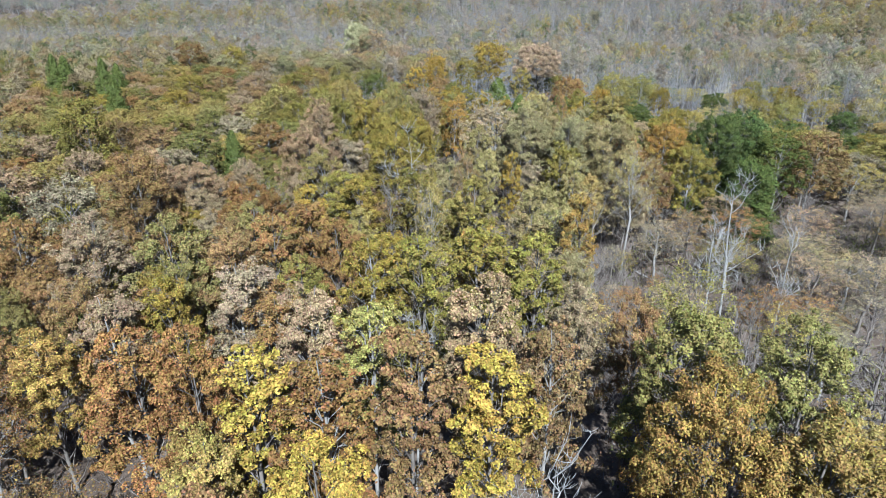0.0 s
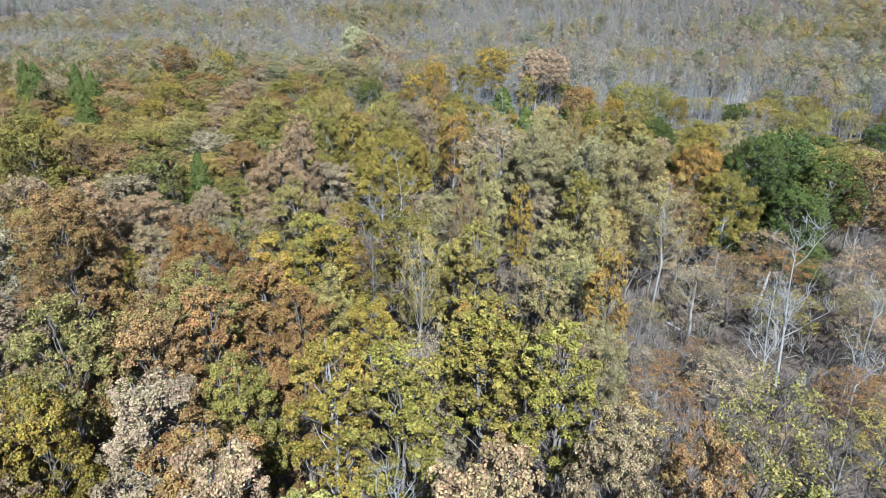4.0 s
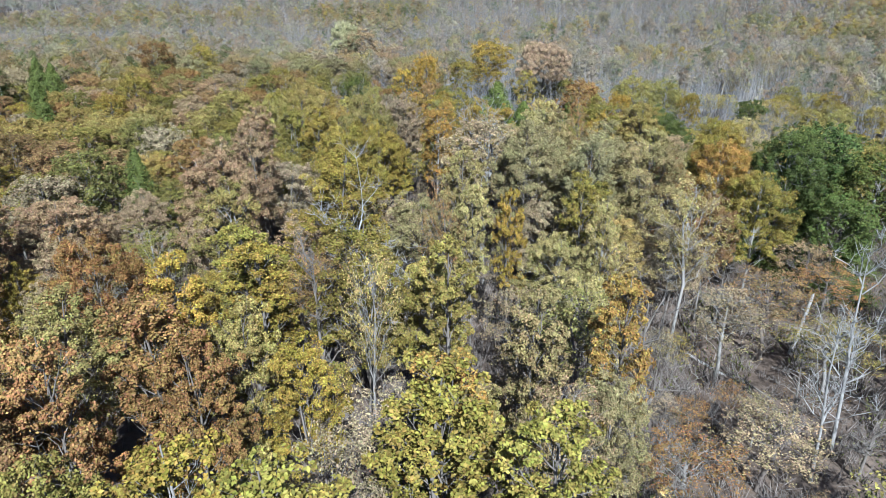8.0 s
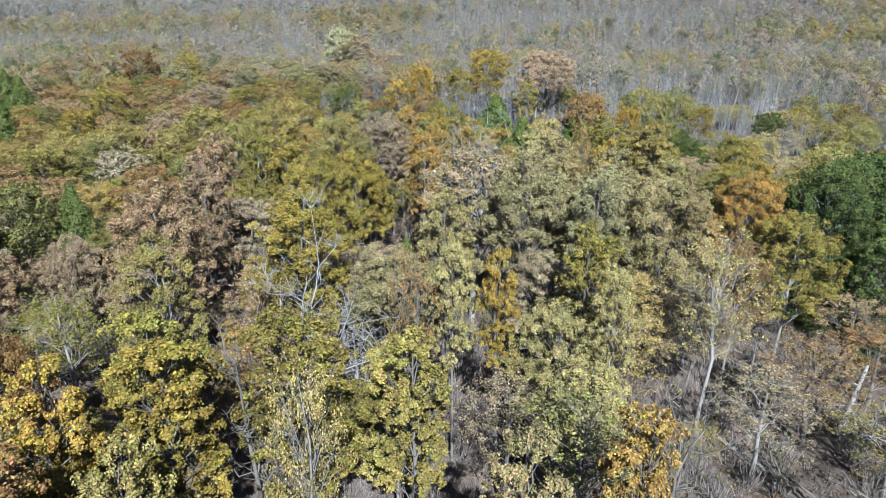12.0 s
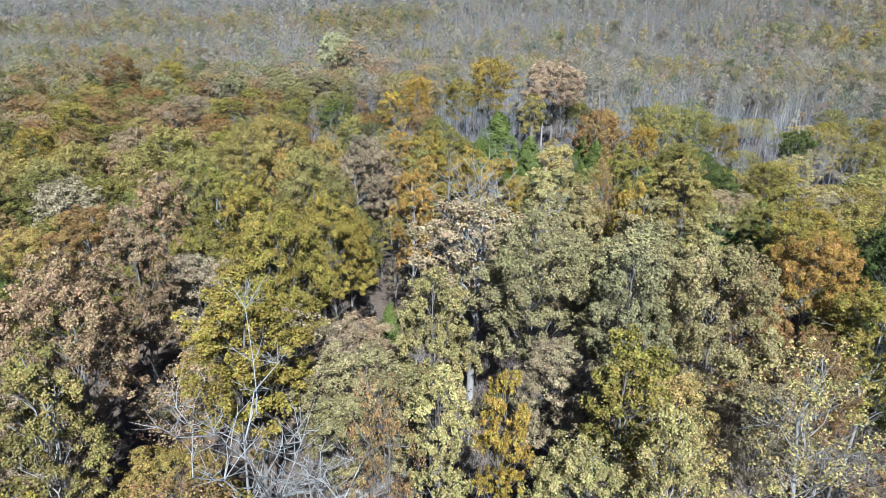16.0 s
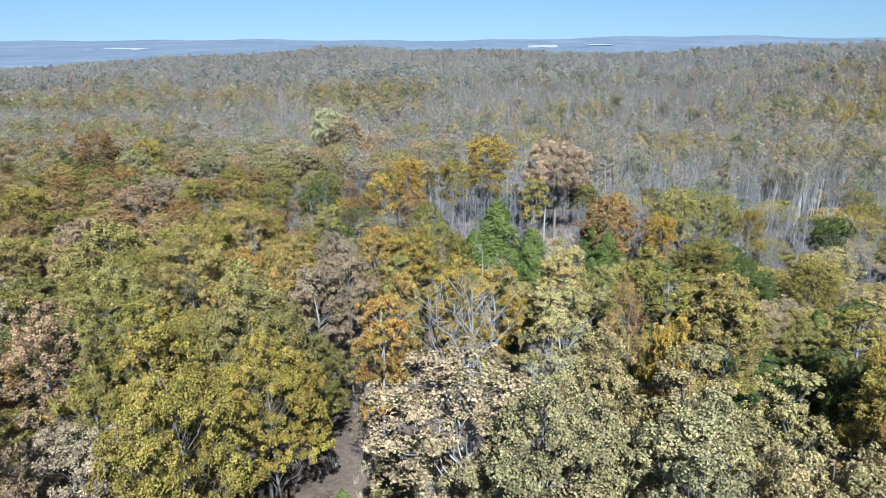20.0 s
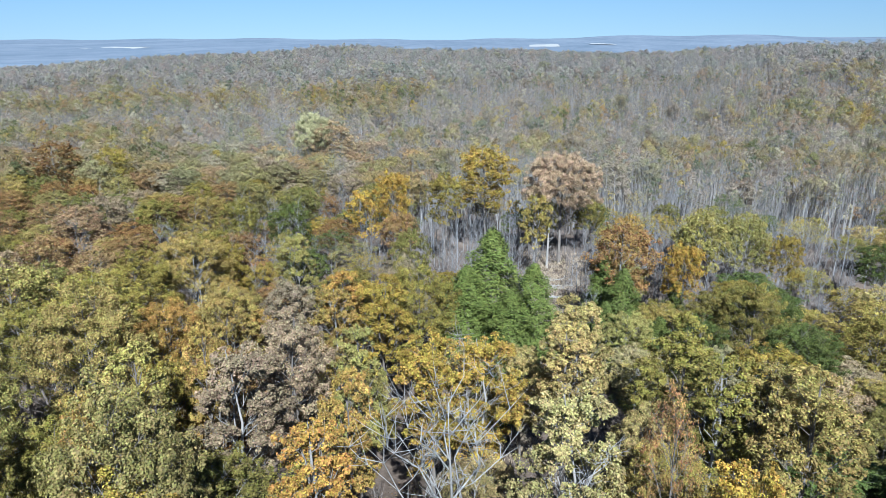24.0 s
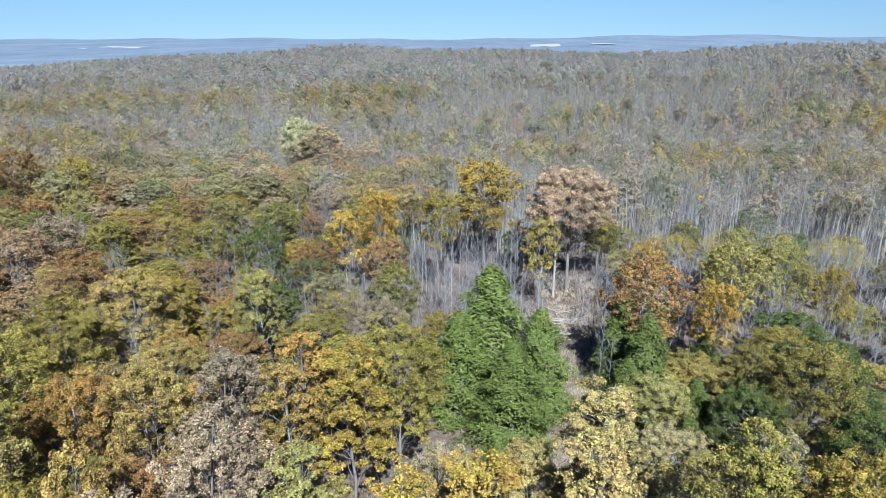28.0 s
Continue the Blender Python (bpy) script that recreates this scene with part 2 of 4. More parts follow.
def leaf_cards(centres, outward, rng, length, width, droop=0.35, scatter=0.62):
    """One folded leaf at each centre: four corners, two triangles that meet at the midrib."""
    m = len(centres)
    normal = outward + rng.normal(0, scatter, (m, 3)) + np.array([0, 0, 0.45])
    normal /= np.linalg.norm(normal, axis=1, keepdims=True) + 1e-9
    way = rng.normal(0, 1, (m, 3)) + outward * 0.5 - np.array([0, 0, droop])
    way -= normal * np.sum(way * normal, axis=1, keepdims=True)
    way /= np.linalg.norm(way, axis=1, keepdims=True) + 1e-9
    cross = np.cross(normal, way)
    size = rng.uniform(0.65, 1.3, (m, 1))
    a = centres - way * size * length * 0.5
    b = centres + way * size * length * 0.5
    lift = normal * size * width * 0.22
    mid = centres - way * size * length * 0.05
    c = mid + cross * size * width * 0.5 + lift
    d = mid - cross * size * width * 0.5 + lift
    verts = np.stack([a, c, b, d], 1).reshape(-1, 3)
    base = np.arange(m)[:, None] * 4
    faces = np.concatenate([base + np.array([[0, 2, 1]]), base + np.array([[0, 3, 2]])], 0)
    return verts, faces


def crown_lobes(seed, wide, low, high, count, spill):
    """Centres and sizes of the leafy boughs that make up one domed crown."""
    rng = np.random.default_rng(seed)
    lobes = []
    tall = high - low
    for i in range(count):
        s = (i + 0.5) / count
        lift = -0.55 + 1.53 * s
        turn = i * 2.4 + rng.uniform(-0.35, 0.35)
        reach = wide * 0.7 * math.sqrt(max(0.02, 1 - min(1, abs(lift)) ** 2.2)) * rng.uniform(0.72, 1.12)
        size = wide * rng.uniform(0.30, 0.44) * spill
        z = low + tall * 0.42 + lift * tall * (0.40 if lift > 0 else 0.48) * rng.uniform(0.86, 1.1)
        lobes.append((reach * math.cos(turn), reach * math.sin(turn), z, size, size * rng.uniform(0.8, 1.1)))
    return lobes


def leafy_crown(name, seed, leaves, length, width, wide=3.0, low=8.0, high=18.0, count=20, spill=1.0, hollow=0.4):
    rng = np.random.default_rng(seed + 77)
    lobes = crown_lobes(seed, wide, low, high, count, spill)
    weights = np.array([l[3] ** 2 for l in lobes])
    weights /= weights.sum()
    pts, outs = [], []
    for (x, y, z, r, h), wgt in zip(lobes, weights):
        m = int(leaves * wgt)
        # leaves gather in small domed sprays at the ends of twigs, with dark clefts between
        count_s = 11
        sprays = rng.normal(0, 1, (count_s, 3))
        sprays[:, 2] = np.abs(sprays[:, 2]) * 1.15 - 0.55
        sprays /= np.linalg.norm(sprays, axis=1, keepdims=True)
        deep = rng.uniform(0.5, 1.2 + 0.12 * hollow, count_s)
        at = rng.integers(0, count_s, m)
        off = rng.normal(0, 1, (m, 3))
        out_s = sprays[at]
        along = np.sum(off * out_s, axis=1, keepdims=True)
        off = (off - along * out_s) * 0.13 + out_s * (0.1 - 0.1 * np.abs(along) ** 1.3 - 0.07 * np.sum(off ** 2, axis=1, keepdims=True) ** 0.5)
        d = out_s * deep[at][:, None] + off
        inner = rng.uniform(0, 1, m) < 0.14
        d[inner] *= rng.uniform(0.45, 0.85, (int(inner.sum()), 1))
        pts.append(np.array([x, y, z]) + d * np.array([r, r, h]))
        outs.append(out_s * 0.7 + off * 2.2)
    v, f = leaf_cards(np.concatenate(pts), np.concatenate(outs), rng, length, width)
    return mesh_of(name, v, f, LEAF)


def boughs(name, seed, material, wide=3.0, low=8.0, high=18.0, count=15, spill=1.0, twigs=5, thick=0.13):
    """Trunk and branches that carry the boughs of leafy_crown with the same seed."""
    rng = random.Random(seed)
    lobes = crown_lobes(seed, wide, low, high, count, spill)
    trunk, limbs = Pile(), Pile()
    lean = (rng.uniform(-0.4, 0.4), rng.uniform(-0.4, 0.4))
    spine = [(0, 0, -0.4), (0.04, 0, 0.5), (lean[0] * 0.2, lean[1] * 0.2, low * 0.5), (lean[0], lean[1], low), (lean[0] * 1.6, -lean[1], (low + high) / 2), (lean[0], lean[1], high - 2.2)]
    trunk.add(*tube(spine, [thick * 1.7, thick * 1.15, thick, thick * 0.85, thick * 0.5, thick * 0.16], 8))
    for x, y, z, r, h in lobes:
        start = z - math.hypot(x, y) * rng.uniform(0.7, 1.3) - rng.uniform(0.4, 1.4)
        foot = (lean[0] * 0.8, lean[1] * 0.8, min(max(start, low * 0.55), high - 3))
        line = bend(foot, (x, y, z + h * 0.2), rng, 0.1)
        t = thick * rng.uniform(0.18, 0.32)
        limbs.add(*tube(line, [t, t * 0.8, t * 0.62, t * 0.45, t * 0.2], 5))
        for k in range(twigs):
            d = Vector((rng.uniform(-1, 1), rng.uniform(-1, 1), rng.uniform(-0.3, 1))).normalized()
            end = Vector((x, y, z)) + Vector((d.x * r, d.y * r, d.z * h)) * rng.uniform(0.8, 1.22)
            line2 = bend(line[rng.choice((2, 3))], end, rng, 0.12, 3)
            limbs.add(*tube(line2, [t * 0.42, t * 0.3, t * 0.2, t * 0.06], 3))
    return trunk.mesh(name + "_trunk", material), limbs.mesh(name + "_branches", material)


def bare_limbs(name, seed, material, high=15.0, wide=2.6, forks=15, thick=0.15, fine=5, broken=False, apart=False):
    """A leafless tree: trunk, and branches that fork twice into fine twigs."""
    rng = random.Random(seed)
    trunk, limbs, done = Pile(), Pile(), []
    lean = (rng.uniform(-0.8, 0.8), rng.uniform(-0.8, 0.8))
    spine = [(0, 0, -0.4), (0, 0, 0.4), (lean[0] * 0.3, lean[1] * 0.3, high * 0.35), (lean[0] * 0.6, lean[1], high * 0.65), (lean[0], lean[1] * 0.8, high * (0.86 if broken else 1))]
    trunk.add(*tube(spine, [thick * 1.6, thick * 1.1, thick * 0.85, thick * 0.6, thick * (0.45 if broken else 0.05)], 7))
    for i in range(forks):
        s = rng.uniform(0.35, 0.95)
        z = high * s
        foot = Vector((lean[0] * s * 0.8, lean[1] * s * 0.9, z))
        turn = i * 2.4 + rng.uniform(-0.4, 0.4)
        size = wide * rng.uniform(0.6, 1.15) * (1.25 - 0.75 * s)
        end = foot + Vector((math.cos(turn) * size, math.sin(turn) * size, size * rng.uniform(0.9, 2.0)))
        line = bend(foot, end, rng, 0.12)
        t = thick * rng.uniform(0.3, 0.55) * (1.3 - 0.6 * s)
        limbs.add(*tube(line, [t, t * 0.8, t * 0.6, t * 0.4, t * 0.1], 5))
        for k in range(fine):
            a = line[rng.choice((1, 2, 3, 3))]
            d = Vector((rng.uniform(-1, 1), rng.uniform(-1, 1), rng.uniform(0.1, 1.4))).normalized() * size * rng.uniform(0.35, 0.7)
            twig = bend(a, a + d, rng, 0.14, 3)
            limbs.add(*tube(twig, [t * 0.5, t * 0.4, t * 0.3, t * 0.1], 3))
            for q in range(3):
                b = twig[rng.choice((1, 2))]
                d2 = Vector((rng.uniform(-1, 1), rng.uniform(-1, 1), rng.uniform(-0.2, 1))).normalized() * size * rng.uniform(0.15, 0.4)
                limbs.add(*tube([b, b + d2 * 0.5, b + d2 + Vector((0, 0, 0.1))], [t * 0.34, t * 0.26, t * 0.08], 3))
        if apart:
            done.append(limbs.mesh("limb", material))
            limbs = Pile()
    if apart:
        return trunk.mesh(name + "_trunk", material), done
    return trunk.mesh(name + "_trunk", material), limbs.mesh(name + "_branches", material)


def cedar_crown(name, seed, sprays, length, width, wide=3.0, low=1.2, high=13.0):
    """Tiers of drooping green sprays on a ragged cone."""
    rng = np.random.default_rng(seed)
    m = sprays
    s = rng.uniform(0, 1, m) ** 1.25
    turn = rng.uniform(0, 2 * math.pi, m)
    boughs_n = 9
    bough = np.round(turn / (2 * math.pi) * boughs_n + s * 31) * 2 * math.pi / boughs_n - s * 31 * 2 * math.pi / boughs_n
    turn = turn * 0.45 + bough * 0.55
    prof = wide * (1 - s) ** 0.6 * (0.72 + 0.24 * np.sin(turn * 3 + s * 17 + seed) + 0.15 * np.sin(s * 46 + turn) + 0.16 * np.sin(turn * 5 - s * 29))
    rad = prof * np.sqrt(rng.uniform(0.35, 1.0, m)) + 0.08
    z = low + (high - low) * s - rad * 0.18 + rng.normal(0, 0.22, m)
    c = np.stack([rad * np.cos(turn), rad * np.sin(turn), z], 1)
    o = np.stack([np.cos(turn), np.sin(turn), 0.35 + 0 * s], 1)
    v, f = leaf_cards(c, o, rng, length, width, 0.2, 0.55)
    return mesh_of(name, v, f, NEEDLE)


# ---- colours of the leaves ----
COLOURS = {
    "T": (0.276, 0.210, 0.116), "K": (0.282, 0.200, 0.112), "Y": (0.342, 0.229, 0.041), "A": (0.310, 0.240, 0.084), "G": (0.236, 0.195, 0.052), "O": (0.238, 0.186, 0.036), "M": (0.168, 0.147, 0.035),
    "R": (0.255, 0.154, 0.060), "B": (0.212, 0.126, 0.044), "N": (0.296, 0.187, 0.046), "P": (0.278, 0.231, 0.102), "S": (0.230, 0.180, 0.054), "E": (0.086, 0.108, 0.024), "Q": (0.238, 0.105, 0.056),
}
SAID = {
    "T": "oak tree with dry tan leaves", "K": "oak tree with dull pinkish tan leaves", "Y": "hickory tree in bright yellow autumn leaf", "A": "oak tree with mixed yellow and tan leaves",
    "G": "hickory tree with yellow green autumn leaves", "O": "elm tree with dense olive gold leaves", "R": "oak tree with russet brown leaves", "B": "oak tree with dark rusty brown leaves",
    "N": "maple tree with orange gold leaves", "P": "oak tree with pale straw coloured leaves", "S": "elm tree with brown and olive leaves", "M": "oak tree with dark olive bronze leaves", "E": "oak tree still in dark green leaf", "Q": "small maple tree with deep red leaves",
}
KIND = {"T": "post_oak_tree", "M": "black_oak_tree", "E": "green_oak_tree", "Y": "hickory_tree", "N": "maple_tree", "Q": "maple_tree", "G": "hickory_tree", "P": "white_oak_tree", "A": "white_oak_tree", "R": "red_oak_tree", "B": "red_oak_tree", "O": "elm_tree", "S": "elm_tree"}

SPANS = (2.0, 3.0, 4.3)  # half widths of slim, middling and broad trees, all 18 m high


def grown(seed, span, leaves, length, twigs, variants, barks):
    """Crowns with the wood that bears them, for trees of one breadth."""
    low, count = (6.4, 5.6, 5.6)[SPANS.index(span)], (24, 26, 36)[SPANS.index(span)]
    spill = (1.06, 0.92, 0.80)[SPANS.index(span)]
    crowns = [leafy_crown("crown", seed + i, leaves, length, length * 0.64, wide=span, low=low - i % 2, count=count + i, spill=spill) for i in range(variants)]
    wood = [boughs("tree", seed + i, barks[i % len(barks)], wide=span, low=low - i % 2, count=count + i, spill=spill, twigs=twigs) for i in range(variants)]
    return crowns, wood


NEAR = {span: grown(11 + 40 * k, span, (17000, 28000, 47000)[k], 0.134, 6, 4, (BARK, PALE_BARK, BARK)) for k, span in enumerate(SPANS)}
MID = {span: grown(331 + 40 * k, span, (5000, 8200, 13500)[k], 0.22, 1, 3, (BARK, PALE_BARK)) for k, span in enumerate(SPANS)}
THIN = [leafy_crown("crown", 51 + i, 4600, 0.14, 0.085, count=17 + i, spill=1.1, hollow=0.8) for i in range(4)]
THIN_WOOD = [boughs("tree", 51 + i, (BARK, BARK, PALE_BARK, TWIG)[i], count=17 + i, spill=1.1, twigs=9) for i in range(4)]
DEAD = [bare_limbs("dead_tree", 171 + i, DEAD_WOOD, 15.0, 3.2, 12, 0.12, 6, apart=True) for i in range(3)]
DEAD_WIDE = [bare_limbs("dead_tree", 181 + i, DEAD_WOOD, 15.0, 5.4, 12, 0.13, 8, apart=True) for i in range(2)]
BARE = [bare_limbs("bare_tree", 71 + i, (BARK, TWIG, BARK, BARK)[i], 15.0 + i % 2, 2.3 + 0.3 * i) for i in range(4)]
CEDAR = [cedar_crown("cedar_crown", 91 + i, 16000, 0.3, 0.085) for i in range(3)]
CEDAR_TRUNK = boughs("cedar", 99, BARK, low=3, high=13, thick=0.14, count=3, twigs=1)[0]
LIMBY = [leafy_crown("crown", 61 + i, 19000, 0.14, 0.09, wide=3.3, low=7.5, count=26, spill=0.8) for i in range(2)]
LIMBY_WOOD = [boughs("limby_oak", 61 + i, PALE_BARK, wide=3.3, low=7.5, count=26, spill=0.86, twigs=6, thick=0.17) for i in range(2)]
COLOURS.update({c: tuple(1.13 * v for v in COLOURS[c]) for c in "AGS"})
rng = random.Random(5)


def plant(x, y, top, wide, colour, build="", spin=None):
    """A tree at x, y whose crown reaches the height top and is wide across from its middle. build: near, mid or thin."""
    base = float(land(x, y)) - 0.1
    wide *= 1 + 0.32 * float(rise(48, 78, y)) * (wide < 4.4)
    build = build or ("near" if -46 < x < 34 and y < 172 else "mid")
    aspect = wide / (top - base) * 18.0
    span = 3.0 if build in ("thin", "limby") else min(SPANS, key=lambda v: abs(v - aspect))
    crowns, wood = NEAR[span] if build == "near" else MID[span] if build == "mid" else (THIN, THIN_WOOD) if build == "thin" else (LIMBY, LIMBY_WOOD)
    k = rng.randrange(len(crowns))
    tree = new(KIND.get(colour, "oak_tree"))
    tree.location = (x, y, base)
    tree.rotation_euler = (0, 0, rng.uniform(0, 6.28) if spin is None else spin)
    tree.scale = (wide / span, wide / span, (top - base) / 18.0)
    tree["spread"] = 0.92 * wide
    tagged(tree, SAID[colour] + {"thin": ", thinly leaved", "limby": ", over heavy bleached limbs"}.get(build, ""), "tree", "woodland trees")
    for name, data in (("trunk", wood[k][0]), ("limb_work", wood[k][1]), ("crown", crowns[k])):
        part = new(name, data)
        part.parent = tree
        if name == "crown":
            r, g, b = COLOURS[colour]
            s, w = rng.uniform(0.84, 1.16), rng.uniform(-0.09, 0.10)
            part.color = (min(1, r * s * (1 + w)), g * s, b * s * (1 - w), 1)
    return tree


def plant_bare(x, y, top, wide=1.0, label="leafless grey tree with fine bare twigs", name="bare_tree"):
    base = float(land(x, y)) - 0.1
    kinds = BARE if name != "dead_tree" else DEAD if wide < 1.5 else DEAD_WIDE
    k = rng.randrange(len(kinds))
    tree = new(name)
    tree.location, tree.rotation_euler = (x, y, base), (rng.uniform(-0.06, 0.06), rng.uniform(-0.06, 0.06), rng.uniform(0, 6.28))
    tree.scale = (wide, wide, (top - base) / 15.5) if wide < 1.5 else (wide / 1.6, wide / 1.6, (top - base) / 15.5)
    tagged(tree, label, "bare tree", "woodland trees")
    wood, limbs = kinds[k]
    new("trunk", wood).parent = tree
    for data in limbs if kinds is not BARE else [limbs]:
        new("limb" if kinds is not BARE else "limb_work", data).parent = tree
    return tree


def plant_cedar(x, y, top, wide, shade=1.0):
    base = float(land(x, y)) - 0.1
    tree = new("cedar_tree")
    tree.location, tree.rotation_euler = (x, y, base), (0, 0, rng.uniform(0, 6.28))
    tree.scale = (wide / 2.6, wide / 2.6, (top - base) / 13.0)
    tagged(tree, "evergreen red cedar with dense green sprays", "cedar", "cedars")
    new("trunk", CEDAR_TRUNK).parent = tree
    crown = new("crown", CEDAR[rng.randrange(3)])
    crown.parent = tree
    crown.color = (0.112 * shade, 0.136 * shade, 0.030 * shade, 1)
    return tree


# ---- trees that stand out ----
plant(-0.8, 32.0, 22.3, 3.2, "T")
plant(-0.3, 27.3, 21.0, 2.4, "Y")
plant(-4.0, 25.9, 22.8, 2.2, "R")
plant(2.6, 30.2, 21.0, 2.1, "R")
plant(-8.2, 25.6, 21.5, 2.5, "B")
plant(-11.6, 26.5, 21.3, 2.6, "Y")
plant(-23.0, 38.8, 18.4, 2.7, "O")
plant(-17.4, 39.6, 19.3, 3.4, "K")
plant(-10.9, 33.4, 21.0, 2.8, "K")
plant(-6.9, 30.9, 21.5, 2.2, "G")
plant(-5.6, 41.0, 21.5, 2.6, "O")
plant(-9.2, 42.3, 20.5, 2.4, "O")
plant(2.4, 46.2, 18.9, 2.6, "O")
plant(-1.8, 47.9, 19.5, 2.8, "O")
plant(10.3, 32.3, 21.6, 3.8, "G")
plant(10.1, 26.6, 20.7, 4.0, "N")
plant(15.2, 25.4, 19.3, 3.5, "N")
plant(-15.8, 27.9, 20.3, 2.7, "B")
plant(-19.6, 28.9, 19.2, 3.5, "B")
plant(-7.4, 21.6, 19.3, 2.9, "Y")
plant(-13.4, 23.1, 18.1, 2.7, "S")
plant(-29.4, 39.5, 16.5, 3.5, "B")
plant(-24.6, 44.1, 20.4, 3.5, "S")
plant(-34.9, 49.9, 17.5, 3.8, "K")
plant(-17.5, 55.5, 17.8, 2.6, "B")
plant(16.2, 32.3, 20.3, 3.3, "G")
plant(-39.3, 65.8, 19.1, 4.2, "B")
plant(-49.0, 67.7, 15.0, 4.1, "T")
plant(-64.0, 96.0, 18.5, 5.0, "M")
plant(37.5, 112.7, 12.5, 5.4, "E")
plant(46.0, 103.7, 13.5, 4.1, "B")
plant(-9.2, 67.5, 17.5, 3.1, "M")
plant(-14.2, 75.0, 10.5, 2.6, "R", "thin")
plant(2.4, 96.5, 17.3, 3.8, "P")
plant(-14.0, 37.3, 18.5, 3.1, "B")
plant(25.9, 96.4, 12.5, 3.5, "O")
plant(4.9, 41.0, 16.9, 2.6, "T")
plant(9.3, 41.7, 16.3, 2.4, "R")
plant(14.1, 93.9, 16.7, 3.5, "P")
plant(-27.4, 66.5, 15.5, 3.3, "B")
plant(-23.7, 57.5, 16.1, 3.3, "S")
plant(-13.9, 58.3, 15.5, 2.4, "S")
plant(-14.5, 53.8, 16.4, 2.6, "B")
plant(-2.1, 53.2, 16.8, 2.1, "N")
plant(-10.4, 57.9, 13.7, 2.4, "O")
plant(-2.7, 101.6, 16.5, 5.1, "T", "limby")
plant(23.2, 102.2, 14.7, 3.1, "N")
plant(-15.6, 107.7, 14.0, 3.1, "O")
plant(-40.3, 108.8, 11.5, 3.5, "B")
plant(17.0, 97.5, 13.9, 2.6, "R")
plant(-17.9, 111.3, 17.1, 3.3, "S")
plant(25.9, 143.9, 7.9, 3.5, "E")
plant(20.0, 91.9, 11.5, 2.4, "R")
plant(-50.5, 120.7, 10.0, 3.5, "T")
plant(-83.0, 171.3, 9.0, 5.0, "O")
plant(-31.6, 128.7, 15.3, 3.5, "S")
plant(-1.8, 130.0, 12.7, 2.8, "Y")
plant(11.6, 114.5, 13.1, 1.7, "Y")
plant(21.7, 133.8, 8.3, 3.3, "G")
plant(28.6, 161.6, 5.3, 3.8, "E")
plant(20.4, 135.9, 9.3, 3.5, "O")
plant(-42.0, 152.7, 9.7, 3.5, "O")
plant(14.3, 173.9, 9.5, 3.8, "B")
plant(26.8, 184.4, 8.9, 3.4, "G")
plant(35.0, 190.0, 7.1, 3.1, "G")
plant(-18.9, 190.0, 5.5, 2.8, "R")
plant(-21.6, 197.2, 11.1, 3.1, "Y")
plant(-27.0, 198.4, 7.5, 2.4, "Y")
plant(-84.0, 234.3, 6.1, 5.7, "T")
plant(-95.7, 234.2, 8.5, 4.7, "O")
plant(-113.0, 237.6, 9.5, 6.6, "B")
plant(-47.0, 96.1, 13.5, 3.8, "M")
plant(-21.4, 46.3, 19.3, 3.3, "R")
plant(13.5, 44.6, 17.5, 3.1, "G", "thin")
plant(-25.1, 36.3, 18.1, 3.3, "K")
plant(-58.0, 289.3, 9.1, 8.3, "T")
plant(-6.5, 216.9, 12.9, 7.3, "Y")
plant(-13.5, 206.1, 9.5, 2.8, "O")
plant(3.0, 196.9, 7.9, 2.2, "G")
plant(31.5, 104.5, 16.0, 3.8, "E")
plant(36.5, 108.1, 15.3, 4.0, "E")
plant(40.5, 103.0, 13.3, 3.8, "E")
plant(35.0, 97.7, 10.0, 3.1, "E")
plant(-19.0, 49.4, 19.2, 2.2, "R")
plant(2.3, 59.3, 17.7, 1.8, "P")
plant(6.9, 61.5, 17.5, 1.75, "N")
plant(-7.4, 62.2, 17.4, 1.7, "A", "thin")
plant(-19.5, 62.3, 17.4, 1.9, "Y")
plant(-14.8, 64.2, 17.2, 2.3, "O")
plant(-3.3, 66.5, 16.8, 1.9, "G")
plant(-17.1, 67.3, 16.9, 2.0, "O")
plant(-42.5, 74.3, 16.6, 2.6, "K")
plant(-4.8, 76.3, 16.5, 1.2, "R", "thin")
plant(7.8, 77.1, 16.4, 1.2, "A")
plant(-22.7, 77.9, 16.5, 2.4, "S")
plant(-2.5, 78.5, 16.5, 1.3, "A")
plant(0.6, 79.1, 16.5, 1.1, "Y")
plant(15.3, 82.0, 15.9, 2.6, "A", "thin")
plant(6.8, 82.4, 16.6, 1.7, "O")
plant(-14.9, 86.0, 17.0, 3.0, "O")
plant(-27.1, 86.8, 16.7, 3.6, "K")
plant(-3.9, 87.9, 16.8, 2.1, "A")
plant(8.3, 92.9, 16.8, 2.2, "P")
plant(-27.0, 94.8, 17.0, 2.4, "K")
plant(-16.9, 97.6, 16.9, 3.2, "O")
plant(9.1, 97.6, 17.0, 3.0, "P")
plant(5.5, 104.2, 16.7, 2.4, "P")
plant(16.1, 104.6, 15.9, 1.9, "A")
plant(11.0, 105.5, 16.7, 2.2, "P")
plant(-30.4, 105.8, 16.8, 2.0, "K")
plant(-22.7, 106.1, 16.7, 2.0, "O")
plant(23.6, 107.5, 14.2, 2.3, "O")
plant(10.8, 110.7, 16.0, 1.1, "Y")
plant(-27.5, 111.5, 16.1, 2.2, "O")
plant(-9.1, 112.8, 15.9, 1.6, "N")
plant(27.0, 113.4, 13.3, 2.6, "O")
plant(-22.2, 114.7, 15.7, 1.3, "N")
plant(8.8, 117.3, 15.4, 1.3, "R", "thin")
plant(-33.3, 118.5, 15.4, 3.2, "G")
